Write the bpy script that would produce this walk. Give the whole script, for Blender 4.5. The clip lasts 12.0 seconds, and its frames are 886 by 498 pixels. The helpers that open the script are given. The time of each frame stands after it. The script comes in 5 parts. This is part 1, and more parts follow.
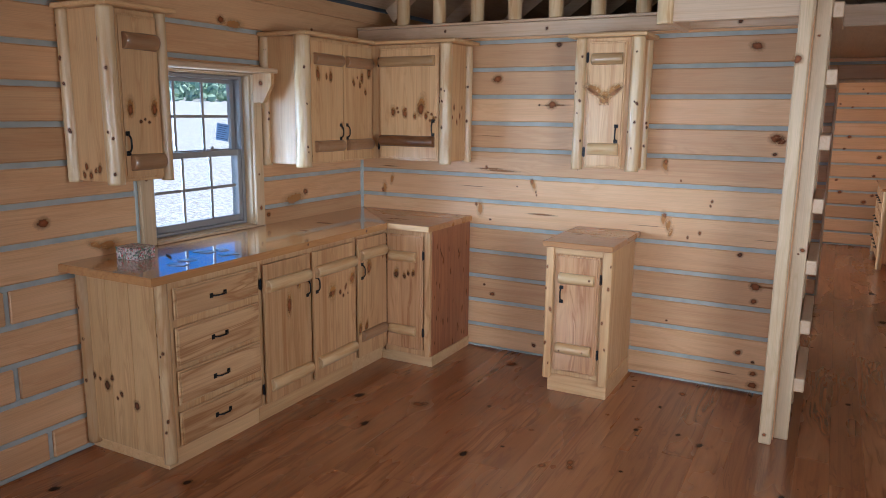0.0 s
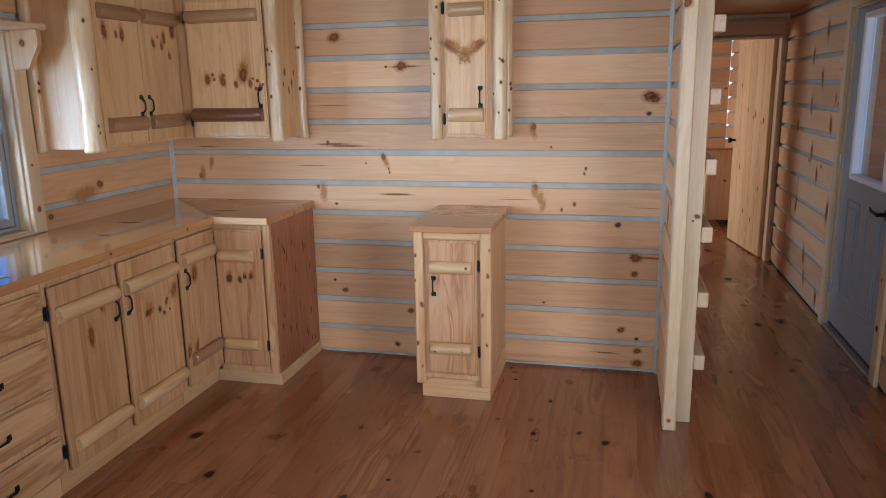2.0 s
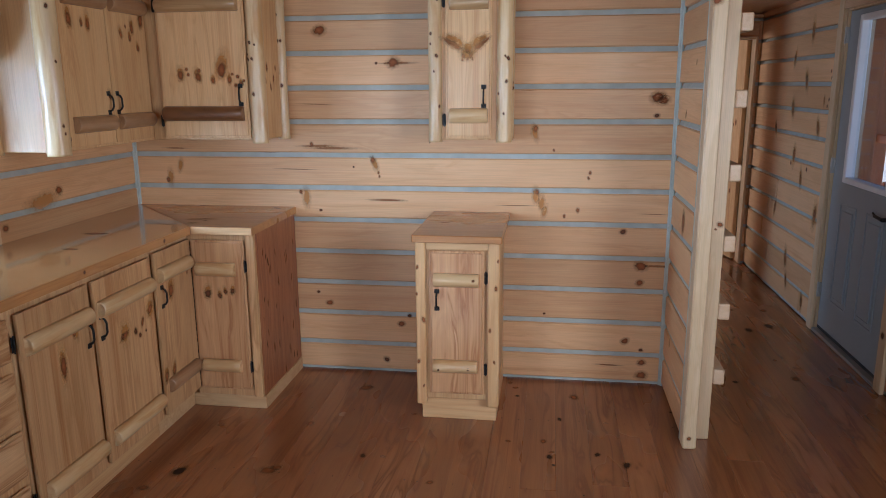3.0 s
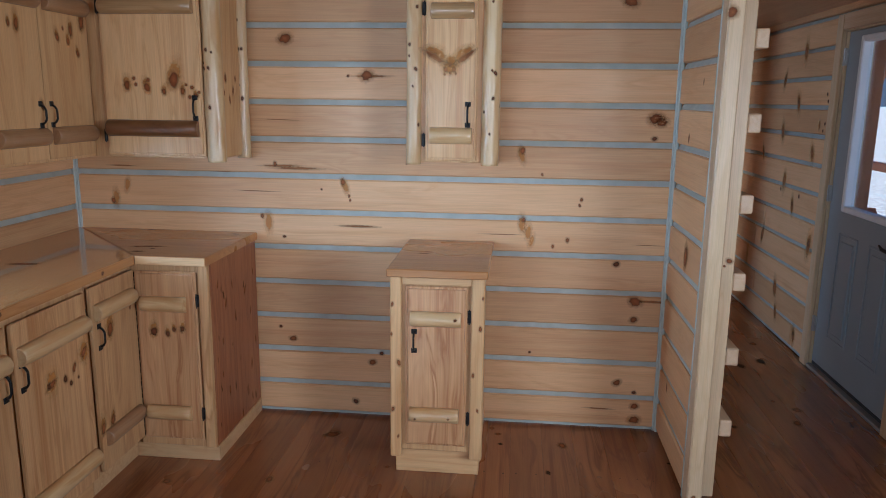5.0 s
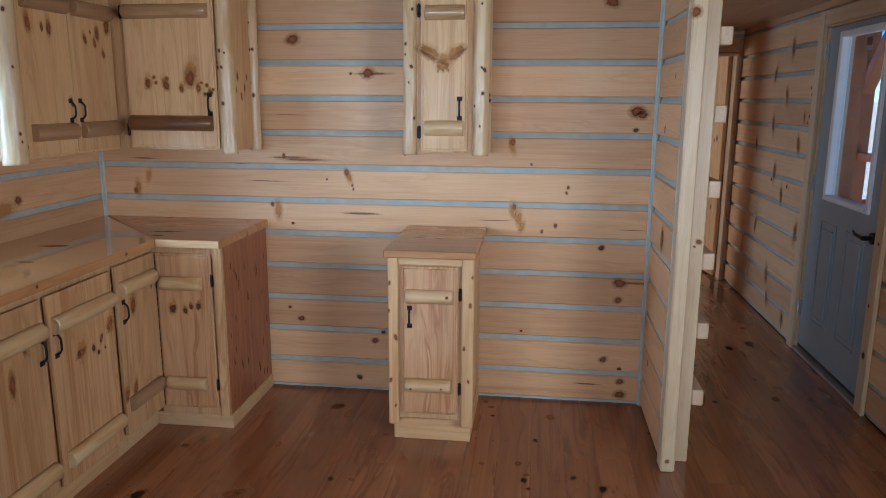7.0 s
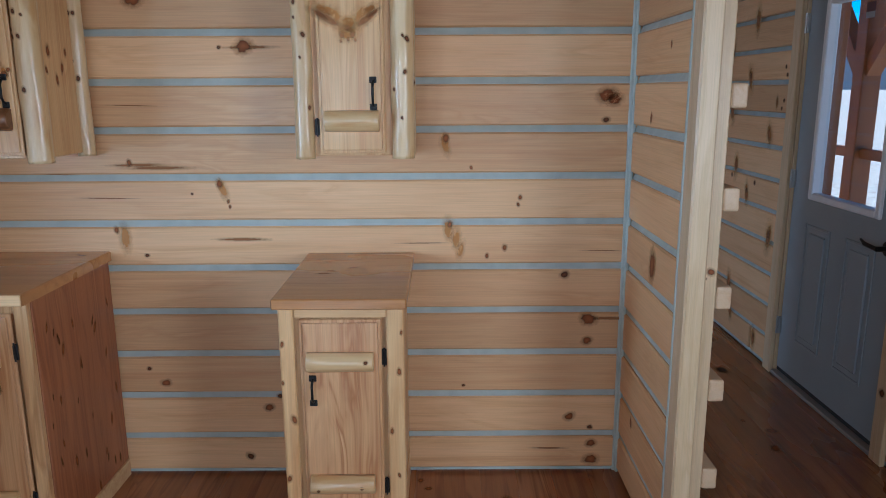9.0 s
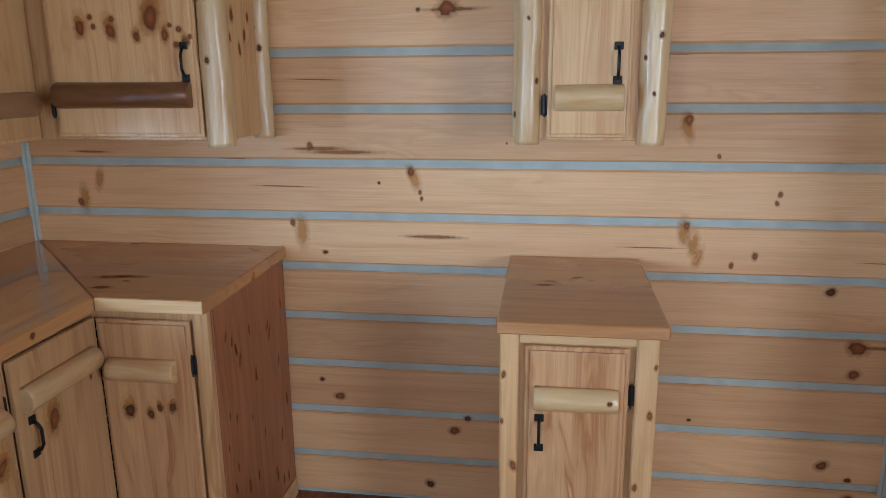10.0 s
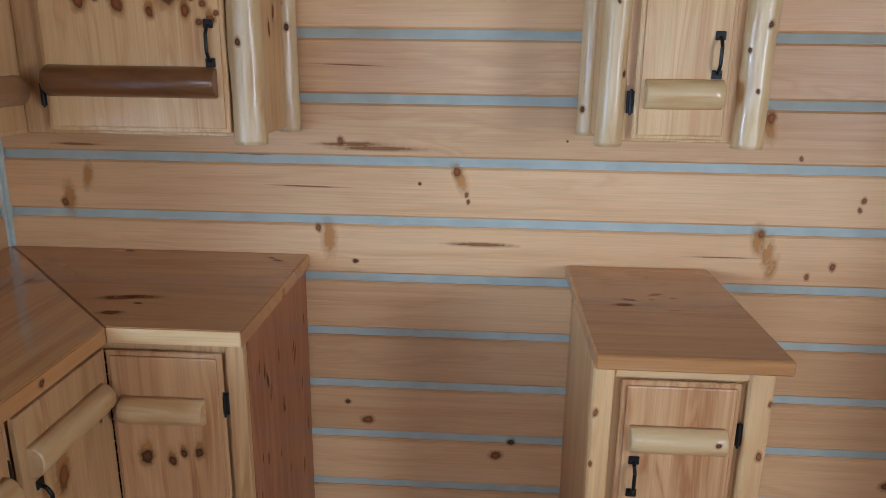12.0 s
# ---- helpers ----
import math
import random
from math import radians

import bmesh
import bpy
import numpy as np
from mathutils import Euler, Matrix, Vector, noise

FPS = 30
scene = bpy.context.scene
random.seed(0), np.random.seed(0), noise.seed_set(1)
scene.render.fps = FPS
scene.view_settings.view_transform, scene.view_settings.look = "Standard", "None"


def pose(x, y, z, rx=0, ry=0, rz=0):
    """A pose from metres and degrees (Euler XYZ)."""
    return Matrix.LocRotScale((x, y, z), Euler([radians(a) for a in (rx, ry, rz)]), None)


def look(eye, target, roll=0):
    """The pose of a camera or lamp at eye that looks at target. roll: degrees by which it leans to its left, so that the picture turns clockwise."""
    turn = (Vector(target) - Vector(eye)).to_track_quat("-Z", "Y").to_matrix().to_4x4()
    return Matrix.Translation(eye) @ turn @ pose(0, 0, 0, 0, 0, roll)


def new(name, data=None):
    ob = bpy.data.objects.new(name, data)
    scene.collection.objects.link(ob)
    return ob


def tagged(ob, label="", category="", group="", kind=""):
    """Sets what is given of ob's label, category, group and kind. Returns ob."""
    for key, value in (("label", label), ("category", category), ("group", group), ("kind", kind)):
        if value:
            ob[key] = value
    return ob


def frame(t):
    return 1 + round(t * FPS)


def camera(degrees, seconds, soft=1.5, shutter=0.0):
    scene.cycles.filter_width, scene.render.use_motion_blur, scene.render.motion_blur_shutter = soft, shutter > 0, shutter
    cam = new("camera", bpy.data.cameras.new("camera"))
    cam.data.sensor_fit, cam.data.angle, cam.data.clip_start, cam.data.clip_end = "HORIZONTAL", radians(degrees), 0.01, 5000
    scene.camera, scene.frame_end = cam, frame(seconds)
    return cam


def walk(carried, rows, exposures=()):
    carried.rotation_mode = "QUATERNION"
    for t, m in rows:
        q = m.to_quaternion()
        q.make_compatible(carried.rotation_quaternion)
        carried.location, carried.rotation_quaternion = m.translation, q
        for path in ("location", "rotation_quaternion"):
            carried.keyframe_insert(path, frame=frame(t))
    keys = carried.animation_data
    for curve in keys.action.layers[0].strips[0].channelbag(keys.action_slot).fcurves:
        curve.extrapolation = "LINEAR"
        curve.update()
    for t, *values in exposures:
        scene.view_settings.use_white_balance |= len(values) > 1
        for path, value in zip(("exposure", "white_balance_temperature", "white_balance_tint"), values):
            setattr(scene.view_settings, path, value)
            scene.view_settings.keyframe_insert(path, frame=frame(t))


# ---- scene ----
cam = camera(62.7, 12.0, soft=0.5)
PATH = [
    (0, (0.112, 0.01, 1.593), (-0.812, 1.745, 1.223), 0.6),
    (0.5, (0.089, 0.019, 1.572), (-0.733, 1.806, 1.213), 0.3),
    (1, (0.004, 0.156, 1.548), (-0.665, 2.001, 1.162), -0.3),
    (1.5, (-0.146, 0.379, 1.539), (-0.716, 2.249, 1.114), -0.8),
    (2, (-0.33, 0.543, 1.528), (-0.784, 2.442, 1.095), -1.0),
    (2.5, (-0.56, 0.645, 1.534), (-0.893, 2.567, 1.093), -0.9),
    (3, (-0.68, 0.734, 1.536), (-0.964, 2.664, 1.095), -0.4),
    (3.2, (-0.703, 0.781, 1.54), (-0.963, 2.715, 1.102), -0.2),
    (4.8, (-0.763, 1.082, 1.542), (-0.953, 3.031, 1.133), 0.6),
    (5, (-0.781, 1.072, 1.54), (-0.973, 3.022, 1.139), 0.7),
    (5.5, (-0.775, 1.025, 1.548), (-1.019, 2.972, 1.161), 0.7),
    (6, (-0.757, 0.926, 1.551), (-1.06, 2.865, 1.164), 0.7),
    (6.5, (-0.708, 0.824, 1.536), (-1.039, 2.754, 1.129), 0.8),
    (7, (-0.643, 0.829, 1.527), (-0.887, 2.772, 1.121), 0.3),
    (7.2, (-0.612, 0.895, 1.536), (-0.807, 2.844, 1.133), 0.1),
    (8.8, (-0.718, 1.656, 1.487), (-0.696, 3.612, 1.069), -0.1),
    (9, (-0.767, 1.743, 1.49), (-0.765, 3.697, 1.064), -0.3),
    (9.5, (-0.96, 1.978, 1.506), (-1.125, 3.918, 1.049), -0.4),
    (10, (-1.158, 2.168, 1.468), (-1.437, 4.09, 0.99), -0.5),
    (10.5, (-1.381, 2.3, 1.45), (-1.558, 4.209, 0.882), -0.5),
    (11, (-1.46, 2.353, 1.399), (-1.609, 4.246, 0.772), -0.1),
    (11.5, (-1.491, 2.384, 1.394), (-1.605, 4.282, 0.774), 0.4),
    (12, (-1.497, 2.403, 1.499), (-1.613, 4.324, 0.957), 0.7),
]
walk(cam, [(t, look(eye, target, roll)) for t, eye, target, roll in PATH], exposures=[(0, 1.21, 6300, 18), (1, 1.16, 6250, 18), (2, 1.21, 6450, 20), (2.5, 1.17, 6450, 20), (3.2, 1.02, 6400, 19), (5, 0.97, 6200, 17), (7, 1.0, 6100, 15), (9, 0.92, 6000, 13), (9.6, 0.95, 6300, 14), (10.5, 0.94, 6350, 15), (12, 1.0, 6300, 14)])

# ---- world, sun, lights ----
world = bpy.data.worlds.new("world")
scene.world = world
world.use_nodes = True
wn = world.node_tree
sky = wn.nodes.new("ShaderNodeTexSky")
sky.sky_type = "NISHITA"
sky.sun_disc = False
sky.sun_elevation = radians(52)
sky.sun_rotation = radians(20)
sky.air_density, sky.dust_density, sky.ozone_density = 0.45, 0.0, 6.0
vivid = wn.nodes.new("ShaderNodeHueSaturation")
vivid.inputs["Saturation"].default_value = 1.4
wn.links.new(sky.outputs[0], vivid.inputs["Color"])
wn.links.new(vivid.outputs[0], wn.nodes["Background"].inputs[0])
wn.nodes["Background"].inputs[1].default_value = 0.13

sun_data = bpy.data.lights.new("sun", "SUN")
sun_data.energy, sun_data.angle, sun_data.color = 4.2, radians(0.6), (1.0, 0.95, 0.87)
sun = new("sun", sun_data)
sun.matrix_world = look((0, 0, 30), (-10 * math.sin(radians(20)), -10 * math.cos(radians(20)), 30 - 10 * math.tan(radians(52))))


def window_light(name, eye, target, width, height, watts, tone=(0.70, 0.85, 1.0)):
    """An area lamp that stands in for the sky's light at a window opening."""
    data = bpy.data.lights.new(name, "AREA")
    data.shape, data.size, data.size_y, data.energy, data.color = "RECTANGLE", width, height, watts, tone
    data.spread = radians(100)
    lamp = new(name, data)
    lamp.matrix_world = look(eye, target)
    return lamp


# ---- main measures of the plan ----
XL, XR = -2.90, 1.01          # inner faces of the long outside walls
YB, YREAR = 4.40, -2.60       # kitchen's back wall and the wall behind the start of the walk
YBED, YFAR = 7.20, 10.35      # bedroom partition and far gable wall
XP = -0.08                    # kitchen face of the short partition
COURSE, FIRST, JOINT = 0.1705, 0.160, 0.025   # log courses and chinking
TOP = 2.21                    # top of the log side walls

# lamps for sky light: unseen windows behind the walk, the bedroom, and two added fills
window_light("rear_window_light", (-1.95, YREAR - 0.06, 1.375), (-1.5, 3, 0.95), 0.95, 0.90, 6.2)
window_light("rear_window_light", (0.25, YREAR - 0.06, 1.375), (-0.7, 3, 0.95), 0.95, 0.90, 3.5)
window_light("side_window_light", (XR + 0.04, 1.55, 1.38), (-1.4, 3.8, 0.85), 0.95, 0.90, 10)
window_light("side_window_light", (XL - 0.02, -1.15, 1.35), (0.1, 3.6, 0.9), 0.85, 0.85, 10)
# added lamp outside the kitchen window, out of view, to brighten counter and back wall
window_light("kitchen_fill_lamp", (XL - 0.33, 2.52, 1.30), (-0.2, 3.5, 1.15), 0.42, 0.66, 14, (0.42, 0.68, 1.0))
# added lamp in an unseen washroom window, to brighten the hall's outer wall
window_light("washroom_fill_lamp", (XL - 0.02, 5.95, 1.35), (1.0, 5.95, 0.40), 0.85, 0.85, 7.5, (0.45, 0.68, 1.0))
window_light("bedroom_window_light", (XL - 0.06, 8.70, 1.35), (0.5, 8.70, 0.9), 0.95, 0.85, 13, (0.86, 0.94, 1.0))
window_light("bedroom_window_light", (XR + 0.10, 8.06, 1.25), (-2, 8.06, 0.9), 0.75, 0.70, 4, (0.86, 0.94, 1.0))


def level(k):
    return FIRST + COURSE * k


# ---- materials ----
def nodes_of(name):
    m = bpy.data.materials.new(name)
    m.use_nodes = True
    return m, m.node_tree, m.node_tree.nodes["Principled BSDF"]


def link(nt, a, b):
    nt.links.new(a, b)


def math_node(nt, op, a, b):
    n = nt.nodes.new("ShaderNodeMath")
    n.operation = op
    for k, v in enumerate((a, b)):
        if isinstance(v, (int, float)):
            n.inputs[k].default_value = v
        else:
            link(nt, v, n.inputs[k])
    return n.outputs[0]


def ramp(nt, fac, stops):
    n = nt.nodes.new("ShaderNodeValToRGB")
    el = n.color_ramp.elements
    while len(el) < len(stops):
        el.new(0.5)
    for e, (p, c) in zip(el, stops):
        e.position, e.color = p, (*c, 1) if len(c) == 3 else c
    link(nt, fac, n.inputs[0])
    return n.outputs[0]


def mix(nt, fac, a, b, mode="MIX"):
    n = nt.nodes.new("ShaderNodeMix")
    n.data_type, n.blend_type = "RGBA", mode
    for k, v in ((0, fac), (6, a), (7, b)):
        if isinstance(v, (int, float)):
            n.inputs[k].default_value = v
        elif isinstance(v, tuple):
            n.inputs[k].default_value = (*v, 1)
        else:
            link(nt, v, n.inputs[k])
    return n.outputs[2]


def noise_tex(nt, vec, w, scale, detail=3.0, rough=0.55, distortion=0.0):
    n = nt.nodes.new("ShaderNodeTexNoise")
    n.noise_dimensions = "4D"
    n.inputs["Scale"].default_value, n.inputs["Detail"].default_value = scale, detail
    n.inputs["Roughness"].default_value, n.inputs["Distortion"].default_value = rough, distortion
    link(nt, vec, n.inputs["Vector"])
    link(nt, w, n.inputs["W"])
    return n.outputs[0]


def wood(name, axis, pale, dark, gloss=0.4, vary=0.25, streak=0.5, blotch=0.5, coat=0.0, fibres=0.3, relief=0.0):
    """Pine with its grain along one axis: fibres, growth bands, blotches and small pin marks."""
    m, nt, bsdf = nodes_of(name)
    tc = nt.nodes.new("ShaderNodeTexCoord")
    info = nt.nodes.new("ShaderNodeObjectInfo")
    w = math_node(nt, "MULTIPLY", info.outputs["Random"], 43.0)

    def stretched(along, across):
        mp = nt.nodes.new("ShaderNodeMapping")
        sc = [across] * 3
        sc["xyz".index(axis)] = along
        mp.inputs["Scale"].default_value = sc
        link(nt, tc.outputs["Object"], mp.inputs["Vector"])
        return mp.outputs[0]

    wobble = noise_tex(nt, stretched(0.9, 5.0), w, 1.0, 2.0, 0.5)
    bands_vec = nt.nodes.new("ShaderNodeMix")
    bands_vec.data_type = "VECTOR"
    bands_vec.inputs[0].default_value = 0.12
    link(nt, stretched(0.35, 9.0), bands_vec.inputs[4])
    comb = nt.nodes.new("ShaderNodeCombineXYZ")
    for k in range(3):
        link(nt, math_node(nt, "MULTIPLY", wobble, 22.0), comb.inputs[k])
    link(nt, comb.outputs[0], bands_vec.inputs[5])
    bands = noise_tex(nt, bands_vec.outputs[1], w, 2.6, 2.5, 0.6)
    fibre = noise_tex(nt, stretched(5.0, 330.0), w, 1.0, 3.0, 0.6)
    lines = noise_tex(nt, stretched(0.55, 42.0), w, 1.0, 3.0, 0.6, 0.6)
    patch = noise_tex(nt, stretched(0.9, 2.6), w, 1.0, 3.0, 0.55)
    tone = ramp(nt, bands, [(0.34, pale), (0.52, tuple(p * 0.62 + d * 0.38 for p, d in zip(pale, dark))), (0.60, dark), (0.68, pale)])
    col = mix(nt, streak, pale, tone)
    col = mix(nt, ramp(nt, patch, [(0.38, (0, 0, 0)), (0.72, (blotch, blotch, blotch))]), col, tuple(d * 0.9 for d in dark))
    even = col
    col = mix(nt, ramp(nt, lines, [(0.50, (0, 0, 0)), (0.66, (1.0 * streak,) * 3)]), col, tuple(d * k for d, k in zip(dark, (0.92, 0.78, 0.66))))
    col = mix(nt, ramp(nt, wobble, [(0.42, (0, 0, 0)), (0.60, (0.9, 0.9, 0.9))]), even, col)
    col = mix(nt, fibres, col, ramp(nt, fibre, [(0.3, (0.55, 0.55, 0.55)), (0.62, (1, 1, 1))]), "MULTIPLY")
    own = ramp(nt, info.outputs["Random"], [(0.0, (1 - vary, 1 - vary * 1.12, 1 - vary * 1.25)), (0.45, (1 - vary * 0.35, 1 - vary * 0.42, 1 - vary * 0.5)), (1.0, (1.0, 1.0, 1.0))])
    col = mix(nt, 1.0, col, own, "MULTIPLY")
    if relief > 0:
        cuts = noise_tex(nt, stretched(5.0, 15.0), w, 1.0, 2.0, 0.45)
        scars = noise_tex(nt, stretched(3.0, 26.0), w, 1.0, 3.0, 0.6, 0.8)
        col = mix(nt, ramp(nt, scars, [(0.50, (0, 0, 0)), (0.64, (0.75, 0.75, 0.75))]), col, tuple(d * k for d, k in zip(dark, (0.95, 0.85, 0.75))))
    link(nt, col, bsdf.inputs["Base Color"])
    rough = nt.nodes.new("ShaderNodeMapRange")
    rough.inputs[3].default_value, rough.inputs[4].default_value = gloss - 0.08, gloss + 0.14
    link(nt, patch, rough.inputs[0])
    link(nt, rough.outputs[0], bsdf.inputs["Roughness"])
    bsdf.inputs["Coat Weight"].default_value, bsdf.inputs["Coat Roughness"].default_value = coat, 0.06 if coat > 0.7 else 0.12
    bump = nt.nodes.new("ShaderNodeBump")
    bump.inputs["Strength"].default_value, bump.inputs["Distance"].default_value = 0.25, 0.002
    link(nt, math_node(nt, "ADD", fibre, math_node(nt, "MULTIPLY", patch, 1.5)), bump.inputs["Height"])
    normal = bump.outputs[0]
    if relief > 0:
        carve = nt.nodes.new("ShaderNodeBump")
        carve.inputs["Strength"].default_value, carve.inputs["Distance"].default_value = 0.9, relief
        link(nt, cuts, carve.inputs["Height"])
        link(nt, normal, carve.inputs["Normal"])
        normal = carve.outputs[0]
    link(nt, normal, bsdf.inputs["Normal"])
    return m


def plain(name, colour, rough=0.5, metal=0.0, spread=0.15, scale=9.0, bump_mm=0.4):
    """One colour with fine mottling and relief."""
    m, nt, bsdf = nodes_of(name)
    tc = nt.nodes.new("ShaderNodeTexCoord")
    n = nt.nodes.new("ShaderNodeTexNoise")
    n.inputs["Scale"].default_value, n.inputs["Detail"].default_value = scale, 6
    link(nt, tc.outputs["Object"], n.inputs["Vector"])
    col = ramp(nt, n.outputs[0], [(0.25, tuple(c * (1 - spread) for c in colour)), (0.75, tuple(min(1, c * (1 + spread)) for c in colour))])
    link(nt, col, bsdf.inputs["Base Color"])
    bsdf.inputs["Roughness"].default_value, bsdf.inputs["Metallic"].default_value = rough, metal
    bump = nt.nodes.new("ShaderNodeBump")
    bump.inputs["Strength"].default_value, bump.inputs["Distance"].default_value = 0.5, bump_mm / 1000
    fine = nt.nodes.new("ShaderNodeTexNoise")
    fine.inputs["Scale"].default_value, fine.inputs["Detail"].default_value = scale * 14, 4
    link(nt, tc.outputs["Object"], fine.inputs["Vector"])
    link(nt, fine.outputs[0], bump.inputs["Height"])
    link(nt, bump.outputs[0], bsdf.inputs["Normal"])
    return m


PINE, PINE_D = (0.87, 0.530, 0.268), (0.68, 0.335, 0.138)
CAB, CAB_D = (0.79, 0.495, 0.235), (0.59, 0.29, 0.105)
log_x = wood("pine_logs_along_x", "x", PINE, PINE_D, 0.44, 0.28, 0.42, 0.5, 0.04, 0.3)
log_y = wood("pine_logs_along_y", "y", PINE, PINE_D, 0.44, 0.28, 0.42, 0.5, 0.04, 0.3)
cab_x = wood("cabinet_pine_x", "x", CAB, CAB_D, 0.42, 0.12, 0.5, 0.35, 0.08, 0.32)
cab_y = wood("cabinet_pine_y", "y", CAB, CAB_D, 0.42, 0.12, 0.5, 0.35, 0.08, 0.32)
cab_z = wood("cabinet_pine_z", "z", CAB, CAB_D, 0.42, 0.13, 0.6, 0.45, 0.08, 0.32)
base_x = wood("base_plinth_pine", "x", (0.72, 0.47, 0.24), (0.55, 0.30, 0.125), 0.4, 0.1, 0.6, 0.4, 0.1, 0.18)
base_z = wood("base_door_pine", "z", (0.74, 0.440, 0.205), (0.46, 0.215, 0.078), 0.34, 0.12, 0.75, 0.45, 0.2, 0.36)
end_z = wood("end_board_pine", "z", (0.76, 0.465, 0.215), (0.54, 0.285, 0.105), 0.32, 0.22, 0.7, 0.5, 0.3)
drawer_wood = wood("drawer_pine", "y", (0.76, 0.465, 0.225), (0.44, 0.205, 0.075), 0.36, 0.08, 1.0, 0.35, 0.2)
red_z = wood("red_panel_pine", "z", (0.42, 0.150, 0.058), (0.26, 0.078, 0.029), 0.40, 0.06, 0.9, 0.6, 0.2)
rosy_z = wood("rosy_door_pine", "z", (0.72, 0.405, 0.190), (0.43, 0.175, 0.062), 0.34, 0.05, 1.0, 0.45, 0.2, 0.36)
top_x = wood("counter_pine_x", "x", (0.62, 0.295, 0.105), (0.42, 0.17, 0.055), 0.26, 0.08, 0.7, 0.5, 0.45)
top_y = wood("counter_pine_y", "y", (0.62, 0.295, 0.105), (0.42, 0.17, 0.055), 0.19, 0.08, 0.6, 0.5, 1.0)
floor_wood = wood("floor_pine", "y", (0.45, 0.172, 0.062), (0.235, 0.072, 0.024), 0.25, 0.20, 1.0, 0.6, 0.6, 0.25)
peeled_z = wood("peeled_log_z", "z", (0.79, 0.575, 0.32), (0.55, 0.32, 0.125), 0.34, 0.12, 0.35, 0.8, 0.25, 0.1, 0.02)
peeled_tan = wood("peeled_log_tan", "z", (0.70, 0.46, 0.225), (0.44, 0.225, 0.085), 0.36, 0.2, 0.5, 0.8, 0.2, 0.12, 0.018)
strap_pale_x = wood("peeled_strap_x", "x", (0.75, 0.520, 0.270), (0.57, 0.32, 0.125), 0.33, 0.15, 0.35, 0.8, 0.3, 0.1, 0.018)
strap_pale_y = wood("peeled_strap_y", "y", (0.75, 0.520, 0.270), (0.57, 0.32, 0.125), 0.33, 0.15, 0.35, 0.8, 0.3, 0.1, 0.018)
strap_brown_x = wood("brown_strap_x", "x", (0.25, 0.105, 0.040), (0.12, 0.046, 0.018), 0.3, 0.15, 0.7, 0.7, 0.3, 0.2)
strap_brown_y = wood("brown_strap_y", "y", (0.44, 0.24, 0.115), (0.28, 0.135, 0.06), 0.28, 0.1, 0.6, 0.6, 0.5)
strap_tan_x = wood("tan_strap_x", "x", (0.52, 0.32, 0.15), (0.34, 0.18, 0.075), 0.28, 0.1, 0.6, 0.6, 0.5)
trim_y = wood("trim_pine_y", "y", (0.72, 0.52, 0.33), (0.58, 0.36, 0.19), 0.4, 0.1, 0.5, 0.3)
trim_z = wood("trim_pine_z", "z", (0.72, 0.53, 0.32), (0.56, 0.36, 0.175), 0.4, 0.1, 0.5, 0.3)
trim_x = wood("trim_pine_x", "x", (0.70, 0.50, 0.32), (0.55, 0.34, 0.18), 0.4, 0.1, 0.5, 0.3)
porch_wood = wood("stained_porch_timber", "z", (0.46, 0.17, 0.06), (0.30, 0.09, 0.03), 0.5, 0.1, 0.5, 0.5)
chink = plain("chinking", (0.43, 0.465, 0.415), 0.75, 0, 0.12, 14, 0.8)
under = plain("dark_gap", (0.06, 0.045, 0.03), 0.9)
iron = plain("black_iron", (0.016, 0.015, 0.014), 0.42, 0.6, 0.3, 40, 0.5)
steel = plain("hinge_steel", (0.42, 0.41, 0.39), 0.4, 0.9, 0.1)
door_paint = plain("grey_green_door_paint", (0.255, 0.30, 0.32), 0.36, 0, 0.05, 5, 0.25)
vinyl = plain("taupe_vinyl", (0.27, 0.255, 0.24), 0.4, 0, 0.04, 5, 0.1)
white_frame = plain("white_lite_frame", (0.78, 0.79, 0.80), 0.4, 0, 0.04, 6, 0.1)
rubber = plain("black_rubber", (0.02, 0.02, 0.022), 0.7)
gravel = plain("pale_gravel", (0.38, 0.415, 0.42), 0.95, 0, 0.6, 14.0, 10)
# leaf green made paler, with the distant haze put into its colour
leaves = plain("hazy_hedge_leaves", (0.27, 0.42, 0.30), 0.8, 0, 0.35, 2.2, 20)
hills = plain("blue_hills", (0.08, 0.15, 0.21), 1.0, 0, 0.2, 0.02, 1)
roof_metal = plain("roof_metal", (0.12, 0.13, 0.13), 0.5, 0.4)
paper = plain("paper", (0.40, 0.42, 0.44), 0.12, 0, 0.06, 12, 0.1)
maroon = plain("sticker_maroon", (0.10, 0.02, 0.025), 0.4, 0, 0.1, 30, 0.1)
ink = plain("label_ink", (0.05, 0.09, 0.16), 0.7)


def glass_material():
    m, nt, bsdf = nodes_of("window_glass")
    nt.nodes.remove(bsdf)
    clear = nt.nodes.new("ShaderNodeBsdfTransparent")
    clear.inputs[0].default_value = (0.93, 0.96, 0.97, 1)
    gloss = nt.nodes.new("ShaderNodeBsdfGlossy")
    gloss.inputs["Roughness"].default_value = 0.02
    edge = nt.nodes.new("ShaderNodeLayerWeight")
    grazing = math_node(nt, "POWER", edge.outputs["Facing"], 4.0)
    grazing = math_node(nt, "ADD", math_node(nt, "MULTIPLY", grazing, 0.6), 0.03)
    sh = nt.nodes.new("ShaderNodeMixShader")
    link(nt, grazing, sh.inputs[0])
    link(nt, clear.outputs[0], sh.inputs[1])
    link(nt, gloss.outputs[0], sh.inputs[2])
    link(nt, sh.outputs[0], nt.nodes["Material Output"].inputs[0])
    return m


glass = glass_material()


